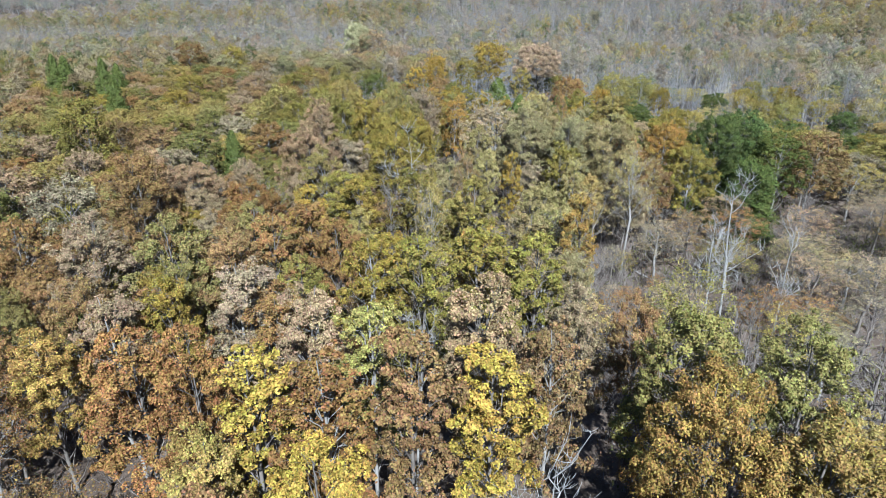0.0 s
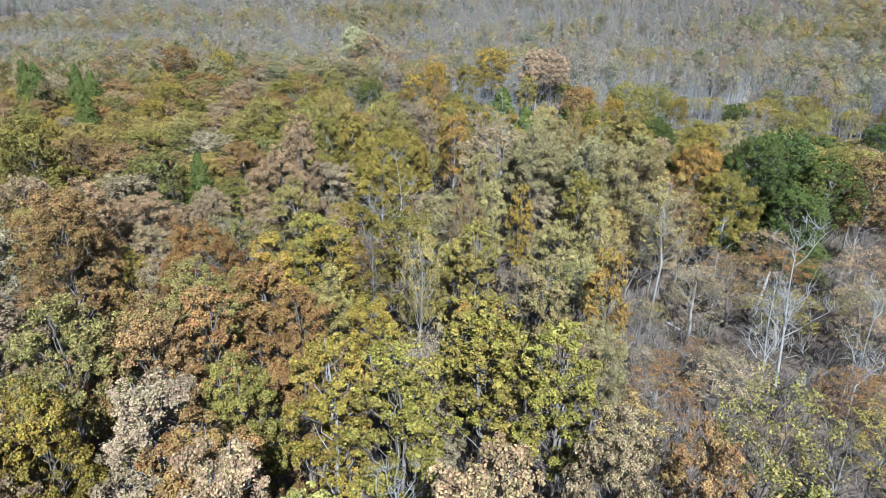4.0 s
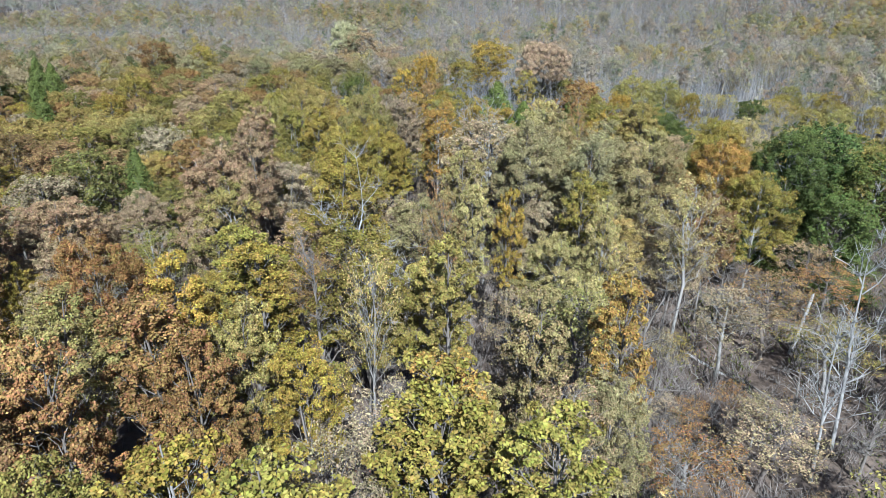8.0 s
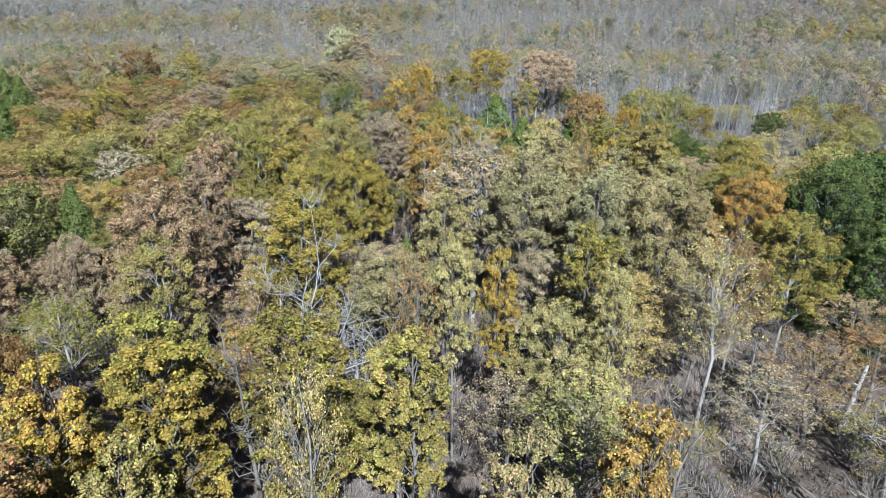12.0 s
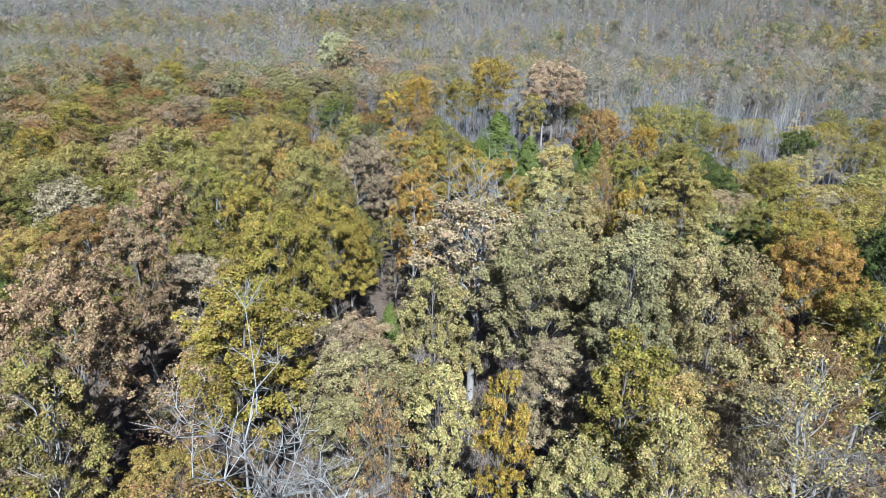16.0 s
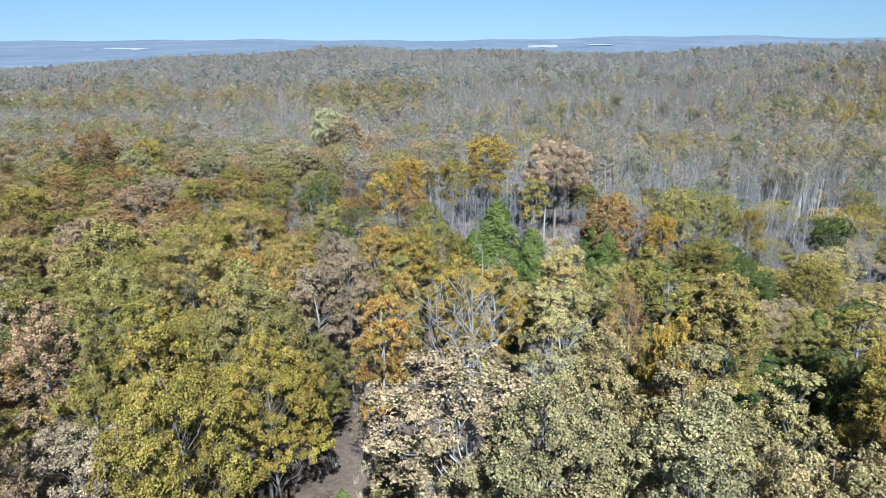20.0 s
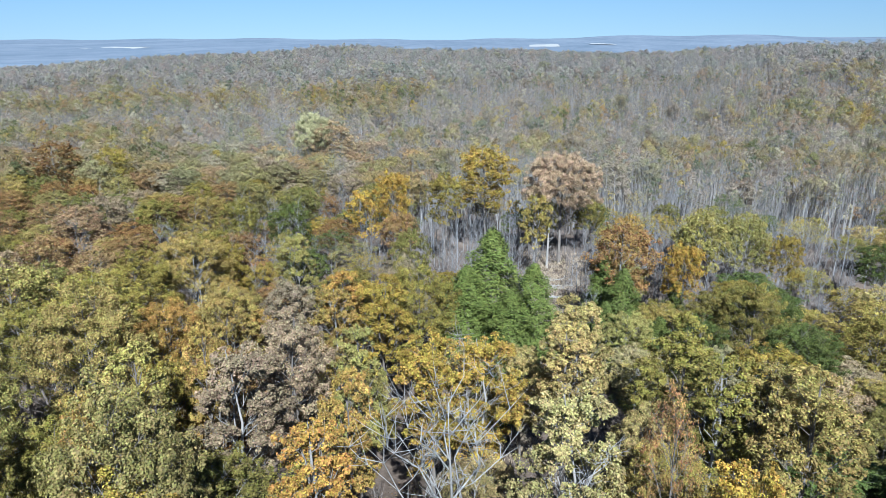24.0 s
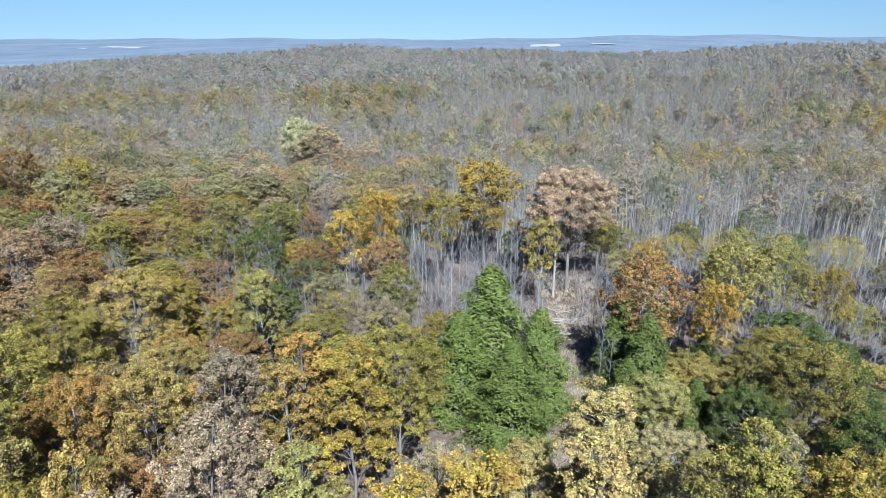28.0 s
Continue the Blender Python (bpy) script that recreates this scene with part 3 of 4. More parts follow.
plant(3.6, 118.6, 15.3, 2.7, "A")
plant(-8.9, 118.7, 15.2, 1.4, "N")
plant(-22.6, 120.2, 15.1, 1.8, "G")
plant(27.8, 121.8, 12.6, 1.8, "O")
plant(-16.9, 122.2, 14.9, 2.8, "K")
plant(17.8, 122.5, 14.1, 2.8, "S")
plant(-5.1, 125.1, 14.5, 1.9, "Y")
plant(-20.7, 125.3, 14.5, 1.3, "N")
plant(13.6, 125.7, 14.2, 2.0, "O")
plant(16.9, 126.3, 13.7, 1.8, "S")
plant(-10.8, 128.5, 13.9, 1.5, "G")
plant(-16.0, 129.5, 13.8, 2.4, "K")
plant(4.6, 132.0, 13.4, 1.9, "A")
plant(12.6, 132.5, 13.1, 2.6, "O")
plant(-24.7, 138.6, 12.2, 2.5, "S")
plant(5.7, 139.0, 12.3, 2.6, "A")
plant(-15.6, 139.9, 12.1, 1.7, "N")
plant(-39.1, 140.7, 12.0, 3.9, "O")
plant(-48.7, 141.6, 11.9, 4.0, "G")
plant(-20.4, 142.0, 11.8, 2.7, "K")
plant(-12.1, 143.3, 11.6, 2.7, "O")
plant(-16.6, 146.4, 11.1, 1.9, "N")
plant(-9.6, 149.1, 10.8, 3.3, "O")
plant(24.2, 153.7, 8.6, 3.6, "M")
plant(-28.3, 166.0, 9.4, 2.4, "G")
plant(-40.5, 162.7, 9.4, 4.2, "S")
plant(22.5, 175.4, 5.8, 2.6, "Y")
plant(-71.4, 185.5, 6.4, 3.9, "K")
plant(40.1, 188.0, 3.9, 2.6, "O")
plant(-61.4, 191.6, 6.3, 4.5, "O")
plant(17.6, 193.1, 5.5, 2.6, "N")
plant(-71.9, 193.8, 6.2, 4.5, "K")
plant(35.3, 209.3, 3.3, 2.8, "G")
plant(-52.7, 211.6, 5.7, 4.5, "S")
plant(-14.6, 174.5, 7.0, 2.5, "M")

# ---- cedars ----
for x, y, top, wide, shade in ((-3.0, 168.5, 7.4, 6.0, 1.1), (-5.8, 164, 4.0, 4.6, 1.05), (2.4, 165, 4.2, 4.4, 1.1), (-0.4, 159.5, 2.6, 4.8, 0.95), (13.4, 166, 3.6, 3.8, 0.9), (16.4, 158, 0.8, 3.6, 0.75), (11.8, 173, 3.0, 3.4, 0.95), (14.5, 152, 0.5, 3.0, 0.7), (-1.2, 147.5, 0.4, 3.0, 0.9), (10.6, 160, 1.6, 3.2, 0.85), (12.6, 176.5, 2.0, 3.0, 0.95)):
    plant_cedar(x, y, top, wide, shade)
for x, y, top, wide, shade in ((31.7, 138, 3.6, 3.2, 0.8), (-41.7, 97.5, 11.0, 3.2, 0.8), (-118, 174, 10.5, 4.6, 0.9), (-110, 178, 9.5, 4.4, 0.85), (-103, 173, 9.0, 4.2, 0.9), (-126, 181, 10.0, 4.4, 0.85), (-92, 152, 9.5, 3.8, 0.9), (33, 103, 8.0, 3.2, 0.7), (37, 98, 6.0, 3.2, 0.75), (30, 108, 8.5, 3.0, 0.7), (-9.5, 102, 5.0, 2.0, 1.0), (22, 176, -1, 2.4, 0.9)):
    plant_cedar(x, y, top, wide, shade)

# ---- dead and broken trees ----
BLEACHED = "dead tree with bleached spreading bare limbs"
for x, y, top, wide in ((24.3, 69.4, 15.0, 1.1), (21.7, 66.2, 11.4, 0.9), (-11.7, 78.4, 12.0, 1.75), (-9.6, 80.2, 7.0, 1.1), (-2.9, 117.6, 13.4, 1.6), (5.0, 117.0, 9.6, 1.2), (-5.6, 37.2, 14.6, 0.8), (28.0, 64.0, 12.0, 0.8), (2.3, 23.6, 16.6, 1.0), (2.6, 111.0, 9.0, 0.9)):
    plant_bare(x, y, top, wide, BLEACHED, "dead_tree")
plant_bare(-12.0, 67.5, 14.5, 1.1)
plant_bare(8.6, 62.5, 13.0, 1.0)


def snag(x, y, top, thick, lean_x=0.0, lean_y=0.0, skin=None):
    """A dead trunk broken off at the top, with a few short stubs."""
    base = float(land(x, y)) - 0.2
    size = top - base
    stem, stubs = Pile(), []
    stem.add(*tube([(0, 0, 0), (0, 0, 0.5), (lean_x * 0.5, lean_y * 0.5, size * 0.5), (lean_x, lean_y, size * 0.95), (lean_x + thick * 0.25, lean_y, size * 0.985), (lean_x + thick * 0.6, lean_y, size)], [thick * 1.5, thick * 1.15, thick * 0.95, thick * 0.74, thick * 0.5, thick * 0.06], 10))
    ob = tagged(new("snag"), "dead broken trunk of bleached grey wood", "snag", "snags")
    ob.location = (x, y, base)
    new("trunk", stem.mesh("snag_trunk", skin or DEAD_WOOD)).parent = ob
    for i in range(4):
        z, t = size * rng.uniform(0.45, 0.9), rng.uniform(0, 6.28)
        stub = Pile()
        a = Vector((lean_x * z / size, lean_y * z / size, z))
        d = Vector((math.cos(t), math.sin(t), rng.uniform(0.2, 0.8))) * rng.uniform(0.6, 1.6)
        stub.add(*tube(bend(a, a + d, rng, 0.08, 3), [thick * 0.35, thick * 0.28, thick * 0.22, thick * 0.1], 5))
        new("limb_stub", stub.mesh("limb_stub", DEAD_WOOD)).parent = ob
    return ob


snag(27.6, 86.0, 2.6, 0.19, 0.9, 0.3)

# the great oak over the trail, its pale trunk bare far up
GREAT_CROWN = leafy_crown("crown", 211, 62000, 0.15, 0.1, wide=6.4, count=44, spill=0.66, low=8.0, high=18.0)
GREAT_TRUNK, GREAT_LIMBS = boughs("great_oak", 211, BARK, wide=6.4, count=44, spill=0.66, low=8.0, high=18.0, twigs=6, thick=0.2)
oak = plant(7.6, 206.5, 12.8, 7.8, "K", "near", 0.4)
oak["label"] = "great old oak with broad crown of pinkish tan leaves"
straw_oak = plant(-64.0, 290.0, 10.6, 7.0, "P", "near", 1.0)
straw_oak["label"] = "broad white oak with a dome of pale straw leaves"
for tree, tone in ((oak, (0.360, 0.252, 0.150, 1)), (straw_oak, (0.35, 0.325, 0.165, 1))):
    for child in tree.children:
        kind = child.name.split(".")[0]
        child.data = {"trunk": GREAT_TRUNK, "limb_work": GREAT_LIMBS, "crown": GREAT_CROWN}[kind]
        if kind == "crown":
            child.color = tone
    tree.scale.x = tree.scale.y = 1.3 if tree is oak else 1.1
snag(5.4, 204.0, -1.6, 0.2, 0.1, 0.1, PALE_BARK)


def fallen(x, y, size, turn, thick, name="fallen_log", material=None):
    """A trunk lying on the ground, with broken side limbs."""
    z = float(land(x, y))
    ob = tagged(new(name), "fallen weathered trunk lying on the forest floor", "fallen log", "fallen logs")
    ob.location, ob.rotation_euler = (x, y, z + thick * 0.8), (0, rng.uniform(-0.05, 0.05), turn)
    stem = Pile()
    stem.add(*tube([(-size / 2, 0, 0), (-size / 6, 0.1, 0.03), (size / 6, -0.05, 0.02), (size / 2, 0.1, 0.05)], [thick, thick * 0.9, thick * 0.7, thick * 0.35], 8))
    new("trunk", stem.mesh("log", material or DEAD_WOOD)).parent = ob
    for i in range(5):
        limb = Pile()
        a = Vector((rng.uniform(0, size * 0.45), 0, 0.05))
        d = Vector((rng.uniform(0.2, 1), rng.uniform(-1, 1), rng.uniform(0.1, 0.9))).normalized() * rng.uniform(0.8, 2.4)
        limb.add(*tube(bend(a, a + d, rng, 0.12, 3), [thick * 0.35, thick * 0.25, thick * 0.18, thick * 0.06], 5))
        new("limb", limb.mesh("limb", material or DEAD_WOOD)).parent = ob


for i in range(38):
    x, y = rng.uniform(12, 40), rng.uniform(42, 100)
    fallen(x, y, rng.uniform(5, 11), rng.uniform(-0.9, 0.9) + 2.0, rng.uniform(0.1, 0.2), material=rng.choice((DEAD_WOOD, BARK, BARK, BARK, BARK)))
for x, y, size, turn in ((-9.0, 79.5, 9, 0.5), (-7.5, 82, 8, 0.7), (8.3, 27.5, 7, 0.1), (12.0, 29.5, 8, 0.3), (-8.0, 112, 6, 1.2), (-3.0, 140, 5, 0.4), (22, 118, 7, 0.1)):
    fallen(x, y, size, turn, 0.16)
for i in range(12):
    fallen(rng.uniform(-12.5, -8.0), rng.uniform(84, 92), rng.uniform(3, 6), rng.uniform(0.3, 1.2), rng.uniform(0.06, 0.13), "fallen_branch")
for i in range(16):
    fallen(rng.uniform(4.5, 9.5), rng.uniform(186, 200), rng.uniform(3, 6), rng.uniform(-1.2, 1.2), rng.uniform(0.06, 0.12), "fallen_branch")


# ---- the rest of the wood ----
taken = [(ob.location.x, ob.location.y, ob["spread"] if "spread" in ob else 2.4 if ob.get("category") == "cedar" else 1.6) for ob in scene.objects if ob.parent is None and ob.get("group") in ("woodland trees", "cedars")]
cells = {}
for x, y, r in taken:
    cells.setdefault((int(x // 8), int(y // 8)), []).append((x, y, r))


def room(x, y, r, gap=0.8):
    """Whether a crown of that size finds room, and takes it."""
    cx, cy = int(x // 8), int(y // 8)
    for i in (-1, 0, 1):
        for j in (-1, 0, 1):
            for qx, qy, qr in cells.get((cx + i, cy + j), ()):
                if (qx - x) ** 2 + (qy - y) ** 2 < (gap * (r + qr)) ** 2:
                    return False
    cells.setdefault((cx, cy), []).append((x, y, r))
    return True


def clearing(x, y):
    """The open trail, small gaps and the cut-over slope, where no leafy tree stands."""
    trail = 2.5 < x < 10.5 and 137 < y < 214
    gap1 = (x + 9.5) ** 2 / 12 + (y - 112) ** 2 / 70 < 1
    gap2 = (x + 6.5) ** 2 / 30 + (y - 92) ** 2 / 30 < 1
    gap3 = (x + 6) ** 2 / 20 + (y - 147) ** 2 / 130 < 1
    gap5 = (x + 12.2) ** 2 / 20 + (y - 79) ** 2 / 70 < 1
    gap6 = (x + 2.3) ** 2 / 14 + (y - 114.5) ** 2 / 34 < 1
    gap4 = (x - 6.3) ** 2 / 8 + (y - 33) ** 2 / 190 < 1
    gap7 = -7 < x < 10.5 and 139 < y < 170
    behind_cedars = -22 < x < 14 and 172 < y < 214
    return bool(trail or gap1 or gap2 or gap3 or gap4 or gap5 or gap6 or gap7 or behind_cedars)


def cut_over(x, y):
    """The slope of grey brush and bare poles."""
    edge = 9 + 9 * rise(70, 96, y) + 30 * rise(96, 130, y)
    return bool(x > edge and 34 < y < 118)


def choose(x, y):
    if y < 48:
        return rng.choice("BSRNBMBR" if x < -9 and y < 36 else "BRMBRSMB" if x < -9 else "BTRNPKAT" if x < -3 else "NGTA")
    if y < 60 and x < -6:
        return rng.choice("BRSMBO")
    if y < 92:
        return rng.choice("BRSMBKSO" if x < -14 and y < 62 else "KSOMKSOT" if x < -14 else "TAPGKTOA" if x < -4 else "PGTAPT")
    if x < -45 and y > 60:
        return rng.choice("KMSBMSOR")
    if y > 110 and x < -20:
        return rng.choice("OEMOBMNS")
    if y < 150:
        return rng.choice("KMOSMOGBMO" if x < -16 else "KGOGTOGAAO" if x < -9 else ("PPTAPG" if x < 20 else "OGEGMT"))
    return rng.choice("OGGGSTAOMO" if x < 0 else "OGGMGEA")


tries, far_bare = 0, []
while tries < 15000:
    tries += 1
    y = rng.uniform(12, 236)
    reach = 30 + 0.72 * max(0.0, y - 0.3 * min(y, 100))
    x = rng.uniform(-reach - 8, reach)
    if clearing(x, y):
        continue
    h = rng.uniform(9.5, 15.5) + 1.5 * (y < 50) - 2.5 * float(rise(120, 175, y)) * (x > -30)
    top = float(land(x, y)) + h
    on_slope = cut_over(x, y)
    beside = y < 176 and -62 < x < 52
    bare_share = 0.05 + 0.62 * float(rise(158, 188, y)) * float(rise(-70, -25, x)) + (0.4 + 0.22 * (y < 76) if on_slope else 0)
    if rng.random() < bare_share:
        if room(x, y, 1.9 if on_slope else 1.8) and y > 150:
            far_bare.append((x, y, rng.uniform(1.8, 2.6), h))
        elif y <= 150 and room(x, y, 1.5 if on_slope else 1.8):
            plant_bare(x, y, top - rng.uniform(0, 4) - (3 if on_slope else 0), rng.uniform(0.75, 1.15))
        continue
    wide = rng.uniform(2.3, 3.2) * (1.1 if abs(x) > 40 else 1) * (1 + 0.12 * float(rise(60, 100, y)))
    spread = wide * (1 + 0.32 * float(rise(48, 78, y)))
    if not room(x, y, spread, 0.71 - 0.09 * float(rise(55, 75, y))):
        continue
    c = choose(x, y)
    thin = on_slope or rng.random() < (0.4 if x > -5 and 46 < y < 104 else 0.15 if y < 165 else 0.3 if x > -40 else 0.1) and abs(x) < 60
    plant(x, y, top - ((5 if y < 76 else 2.5) if on_slope else 0), wide, rng.choice("PSTKRG") if on_slope else c, "thin" if thin else "")
    if thin and not beside and rng.random() < 0.5:
        far_bare.append((x + 2.5, y + 1, 2.0, h - 2))


for i in range(620):
    x, y = (rng.uniform(-38, 22), rng.uniform(52, 122)) if i < 420 else (rng.uniform(-52, -7), rng.uniform(116, 176))
    if room(x, y, 0.9, 0.9):
        plant(x, y, float(land(x, y)) + rng.uniform(3.5, 8), rng.uniform(0.9, 1.4), rng.choice("RSPTKA" if i < 420 else "GOSGAM"), "thin" if i < 420 else "")


# ---- woods beyond, too many to count ----
def far_wood(name, label, template, places, material, colour=None):
    """Many copies of one simple tree joined to one mesh."""
    tv, tf = template
    vs, fs, base = [], [], 0
    q = np.random.default_rng(len(name) + len(places))
    for x, y, wide, tall in places:
        t = q.uniform(0, 6.28)
        c, s = math.cos(t), math.sin(t)
        k = q.integers(0, len(tv))
        v = tv[k]
        vs.append(np.stack([x + (v[:, 0] * c - v[:, 1] * s) * wide, y + (v[:, 0] * s + v[:, 1] * c) * wide, float(land(x, y)) + v[:, 2] * tall], 1))
        fs.append(tf[k] + base)
        base += len(v)
    ob = new(name, mesh_of(name, np.concatenate(vs), np.concatenate(fs), material))
    if colour:
        ob.color = (*colour, 1)
    return tagged(ob, label, "woods", kind="stuff")


def pole_tree(seed, twigs, thick):
    """A far bare tree: a thin trunk with a loose brush of upright twigs."""
    q = np.random.default_rng(seed)
    vs, fs = [], []

    def spike(a, b, w):
        a, b = np.array(a), np.array(b)
        p = np.array([w, 0, 0]), np.array([-w * 0.5, w * 0.87, 0]), np.array([-w * 0.5, -w * 0.87, 0])
        base = len(vs)
        vs.extend([a + p[0], a + p[1], a + p[2], b])
        fs.extend([(base, base + 1, base + 3), (base + 1, base + 2, base + 3), (base + 2, base, base + 3)])

    top = (q.uniform(-0.25, 0.25), q.uniform(-0.25, 0.25), 0.97)
    spike((0, 0, 0), top, thick)
    for i in range(twigs // 5):
        z, t = q.uniform(0.36, 0.86), i * 2.4 + q.uniform(-0.5, 0.5)
        r = q.uniform(0.45, 0.95) * (1.15 - 0.6 * z)
        a = np.array([top[0] * z, top[1] * z, z])
        b = np.array([a[0] + r * math.cos(t), a[1] + r * math.sin(t), z + q.uniform(0.07, 0.17)])
        spike(a, b, thick * 0.4)
        for k in range(4):
            c = a + (b - a) * q.uniform(0.3, 0.9)
            w = t + q.uniform(-1.4, 1.4)
            spike(c, c + np.array([0.3 * math.cos(w), 0.3 * math.sin(w), q.uniform(0.03, 0.1)]), thick * 0.26)
    return np.array(vs), np.array(fs)


def templates(make, seeds, *args):
    made = [make(s, *args) for s in seeds]
    return [m[0] for m in made], [m[1] for m in made]


def bush(seed, twigs, leaves):
    """Low brush: upright twigs, one unit wide and high."""
    q = np.random.default_rng(seed)
    vs, fs = [], []
    for i in range(twigs):
        t, r = q.uniform(0, 6.28), q.uniform(0.1, 1.0)
        a = np.array([0.4 * r * math.cos(t), 0.4 * r * math.sin(t), 0])
        e = np.array([r * math.cos(t + 0.4), r * math.sin(t + 0.4), q.uniform(0.45, 1.0)])
        if i % 3:
            a = a * 0.5 + e * 0.5 * q.uniform(0.5, 1)
            e = a + np.array([q.uniform(-0.5, 0.5), q.uniform(-0.5, 0.5), q.uniform(0, 0.4)])
        w = 0.03 if i % 3 == 0 else 0.017
        base = len(vs)
        vs += [a + np.array([w, 0, 0]), a + np.array([-w, w, 0]), a + np.array([-w, -w, 0]), e]
        fs += [(base, base + 1, base + 3), (base + 1, base + 2, base + 3), (base + 2, base, base + 3)]
    return np.array(vs), np.array(fs)


def leaf_bush(seed, leaves, size):
    q = np.random.default_rng(seed)
    c = q.uniform(-1, 1, (leaves, 3)) * np.array([0.85, 0.85, 0.4]) + np.array([0, 0, 0.55])
    v, f = leaf_cards(np.zeros((leaves, 3)), q.normal(0, 0.5, (leaves, 3)), q, size, size * 0.7)
    return (v.reshape(leaves, 4, 3) * np.array([1, 1, 0.7]) + c[:, None, :]).reshape(-1, 3), f


q = np.random.default_rng(3)
brush, dry, green = [], [], []
for i in range(4600):
    y = q.uniform(14, 215)
    x = q.uniform(-1, 1) * (22 + 0.6 * max(0.0, y - 0.3 * min(y, 100)))
    open_slope = cut_over(x, y)
    tall = q.uniform(0.6, 2.4)
    if clearing(x, y):
        tall *= 0.6
    kind = q.uniform()
    if kind < 0.6 or open_slope and kind < 0.68:
        brush.append((x, y, q.uniform(0.7, 1.5), tall))
    elif kind < (0.93 if open_slope else 0.88):
        dry.append((x, y, q.uniform(0.6, 1.3), tall))
    else:
        green.append((x, y, q.uniform(0.6, 1.3), tall))
for i in range(1500):
    brush.append((q.uniform(-12, 16), q.uniform(50, 108), q.uniform(0.8, 1.6), q.uniform(1.0, 2.6)))
for i in range(1300):
    y = q.uniform(34, 122)
    x = q.uniform(9, 62)
    if cut_over(x, y):
        if i % 4 == 0:
            green.append((x, y, q.uniform(0.8, 1.8), q.uniform(1.0, 4.0)))
        brush.append((x, y, q.uniform(0.9, 2.2), q.uniform(0.8, 2.6)))
straw = []
for i in range(5600):
    y = q.uniform(84, 214)
    x = q.uniform(-14, 13)
    if clearing(x, y) and not -22 < x < 1 < y - 171:
        straw.append((x, y, q.uniform(0.4, 1.0), q.uniform(0.5, 1.3)))
STRAW = ramp_material("dry_grass", [(0.200, 0.148, 0.098), (0.340, 0.270, 0.185), (0.440, 0.370, 0.270)], 1.0, 0.9, 0.0, (1, 1, 1), 0.0, True)
far_wood("dry_grass", "tufts of dry straw coloured grass on the open ground", templates(bush, range(20, 26), 30, 0), straw, STRAW)
far_wood("undergrowth", "grey brown leafless brush and saplings on the forest floor", templates(bush, range(8), 26, 0), brush, TWIG)
far_wood("dry_undergrowth", "low shrubs with dry brown leaves", templates(leaf_bush, range(6), 46, 0.17), dry, LEAF, (0.175, 0.112, 0.055))
far_wood("green_undergrowth", "low shrubs with faded green leaves", templates(leaf_bush, range(6), 46, 0.17), green, LEAF, (0.125, 0.122, 0.045))

# ---- half-bare woods on the slopes beyond ----
def far_crown_material(name, hues):
    """Dull autumn leaves: each crown of a patch has a hue of its own, each leaf its own tone."""
    mat = bpy.data.materials.new(name)
    tree, nodes, link = links(mat)
    bsdf = nodes["Principled BSDF"]
    coord, info, geo = nodes.new("ShaderNodeTexCoord"), nodes.new("ShaderNodeObjectInfo"), nodes.new("ShaderNodeNewGeometry")
    flat = nodes.new("ShaderNodeMapping")
    flat.inputs["Scale"].default_value = (1, 1, 0.05)
    link.new(coord.outputs["Object"], flat.inputs["Vector"])
    cell = nodes.new("ShaderNodeTexVoronoi")
    cell.inputs["Scale"].default_value = 0.13
    link.new(flat.outputs[0], cell.inputs["Vector"])
    pick = nodes.new("ShaderNodeSeparateColor")
    link.new(cell.outputs["Color"], pick.inputs[0])
    add = nodes.new("ShaderNodeMath")
    add.operation = "ADD"
    link.new(pick.outputs[0], add.inputs[0])
    link.new(info.outputs["Random"], add.inputs[1])
    turn = nodes.new("ShaderNodeMath")
    turn.operation = "FRACT"
    link.new(add.outputs[0], turn.inputs[0])
    ramp = nodes.new("ShaderNodeValToRGB")
    ramp.color_ramp.interpolation = "CONSTANT"
    steps = ramp.color_ramp.elements
    for i in range(len(hues) - 2):
        steps.new(0.5)
    for i, c in enumerate(hues):
        steps[i].position, steps[i].color = i / len(hues), (*c, 1)
    link.new(turn.outputs[0], ramp.inputs[0])
    tone = nodes.new("ShaderNodeMapRange")
    tone.inputs[3].default_value, tone.inputs[4].default_value = 0.84, 1.16
    link.new(geo.outputs["Random Per Island"], tone.inputs[0])
    hsv = nodes.new("ShaderNodeHueSaturation")
    link.new(ramp.outputs[0], hsv.inputs["Color"])
    link.new(tone.outputs[0], hsv.inputs["Value"])
    link.new(hsv.outputs[0], bsdf.inputs["Base Color"])
    bsdf.inputs["Roughness"].default_value = 0.85
    bsdf.inputs["Specular IOR Level"].default_value = 0.15
    glow = nodes.new("ShaderNodeBsdfTranslucent")
    link.new(hsv.outputs[0], glow.inputs["Color"])
    mix = nodes.new("ShaderNodeMixShader")
    mix.inputs[0].default_value = 0.3
    link.new(bsdf.outputs[0], mix.inputs[1])
    link.new(glow.outputs[0], mix.inputs[2])
    link.new(mix.outputs[0], nodes["Material Output"].inputs["Surface"])
    return mat


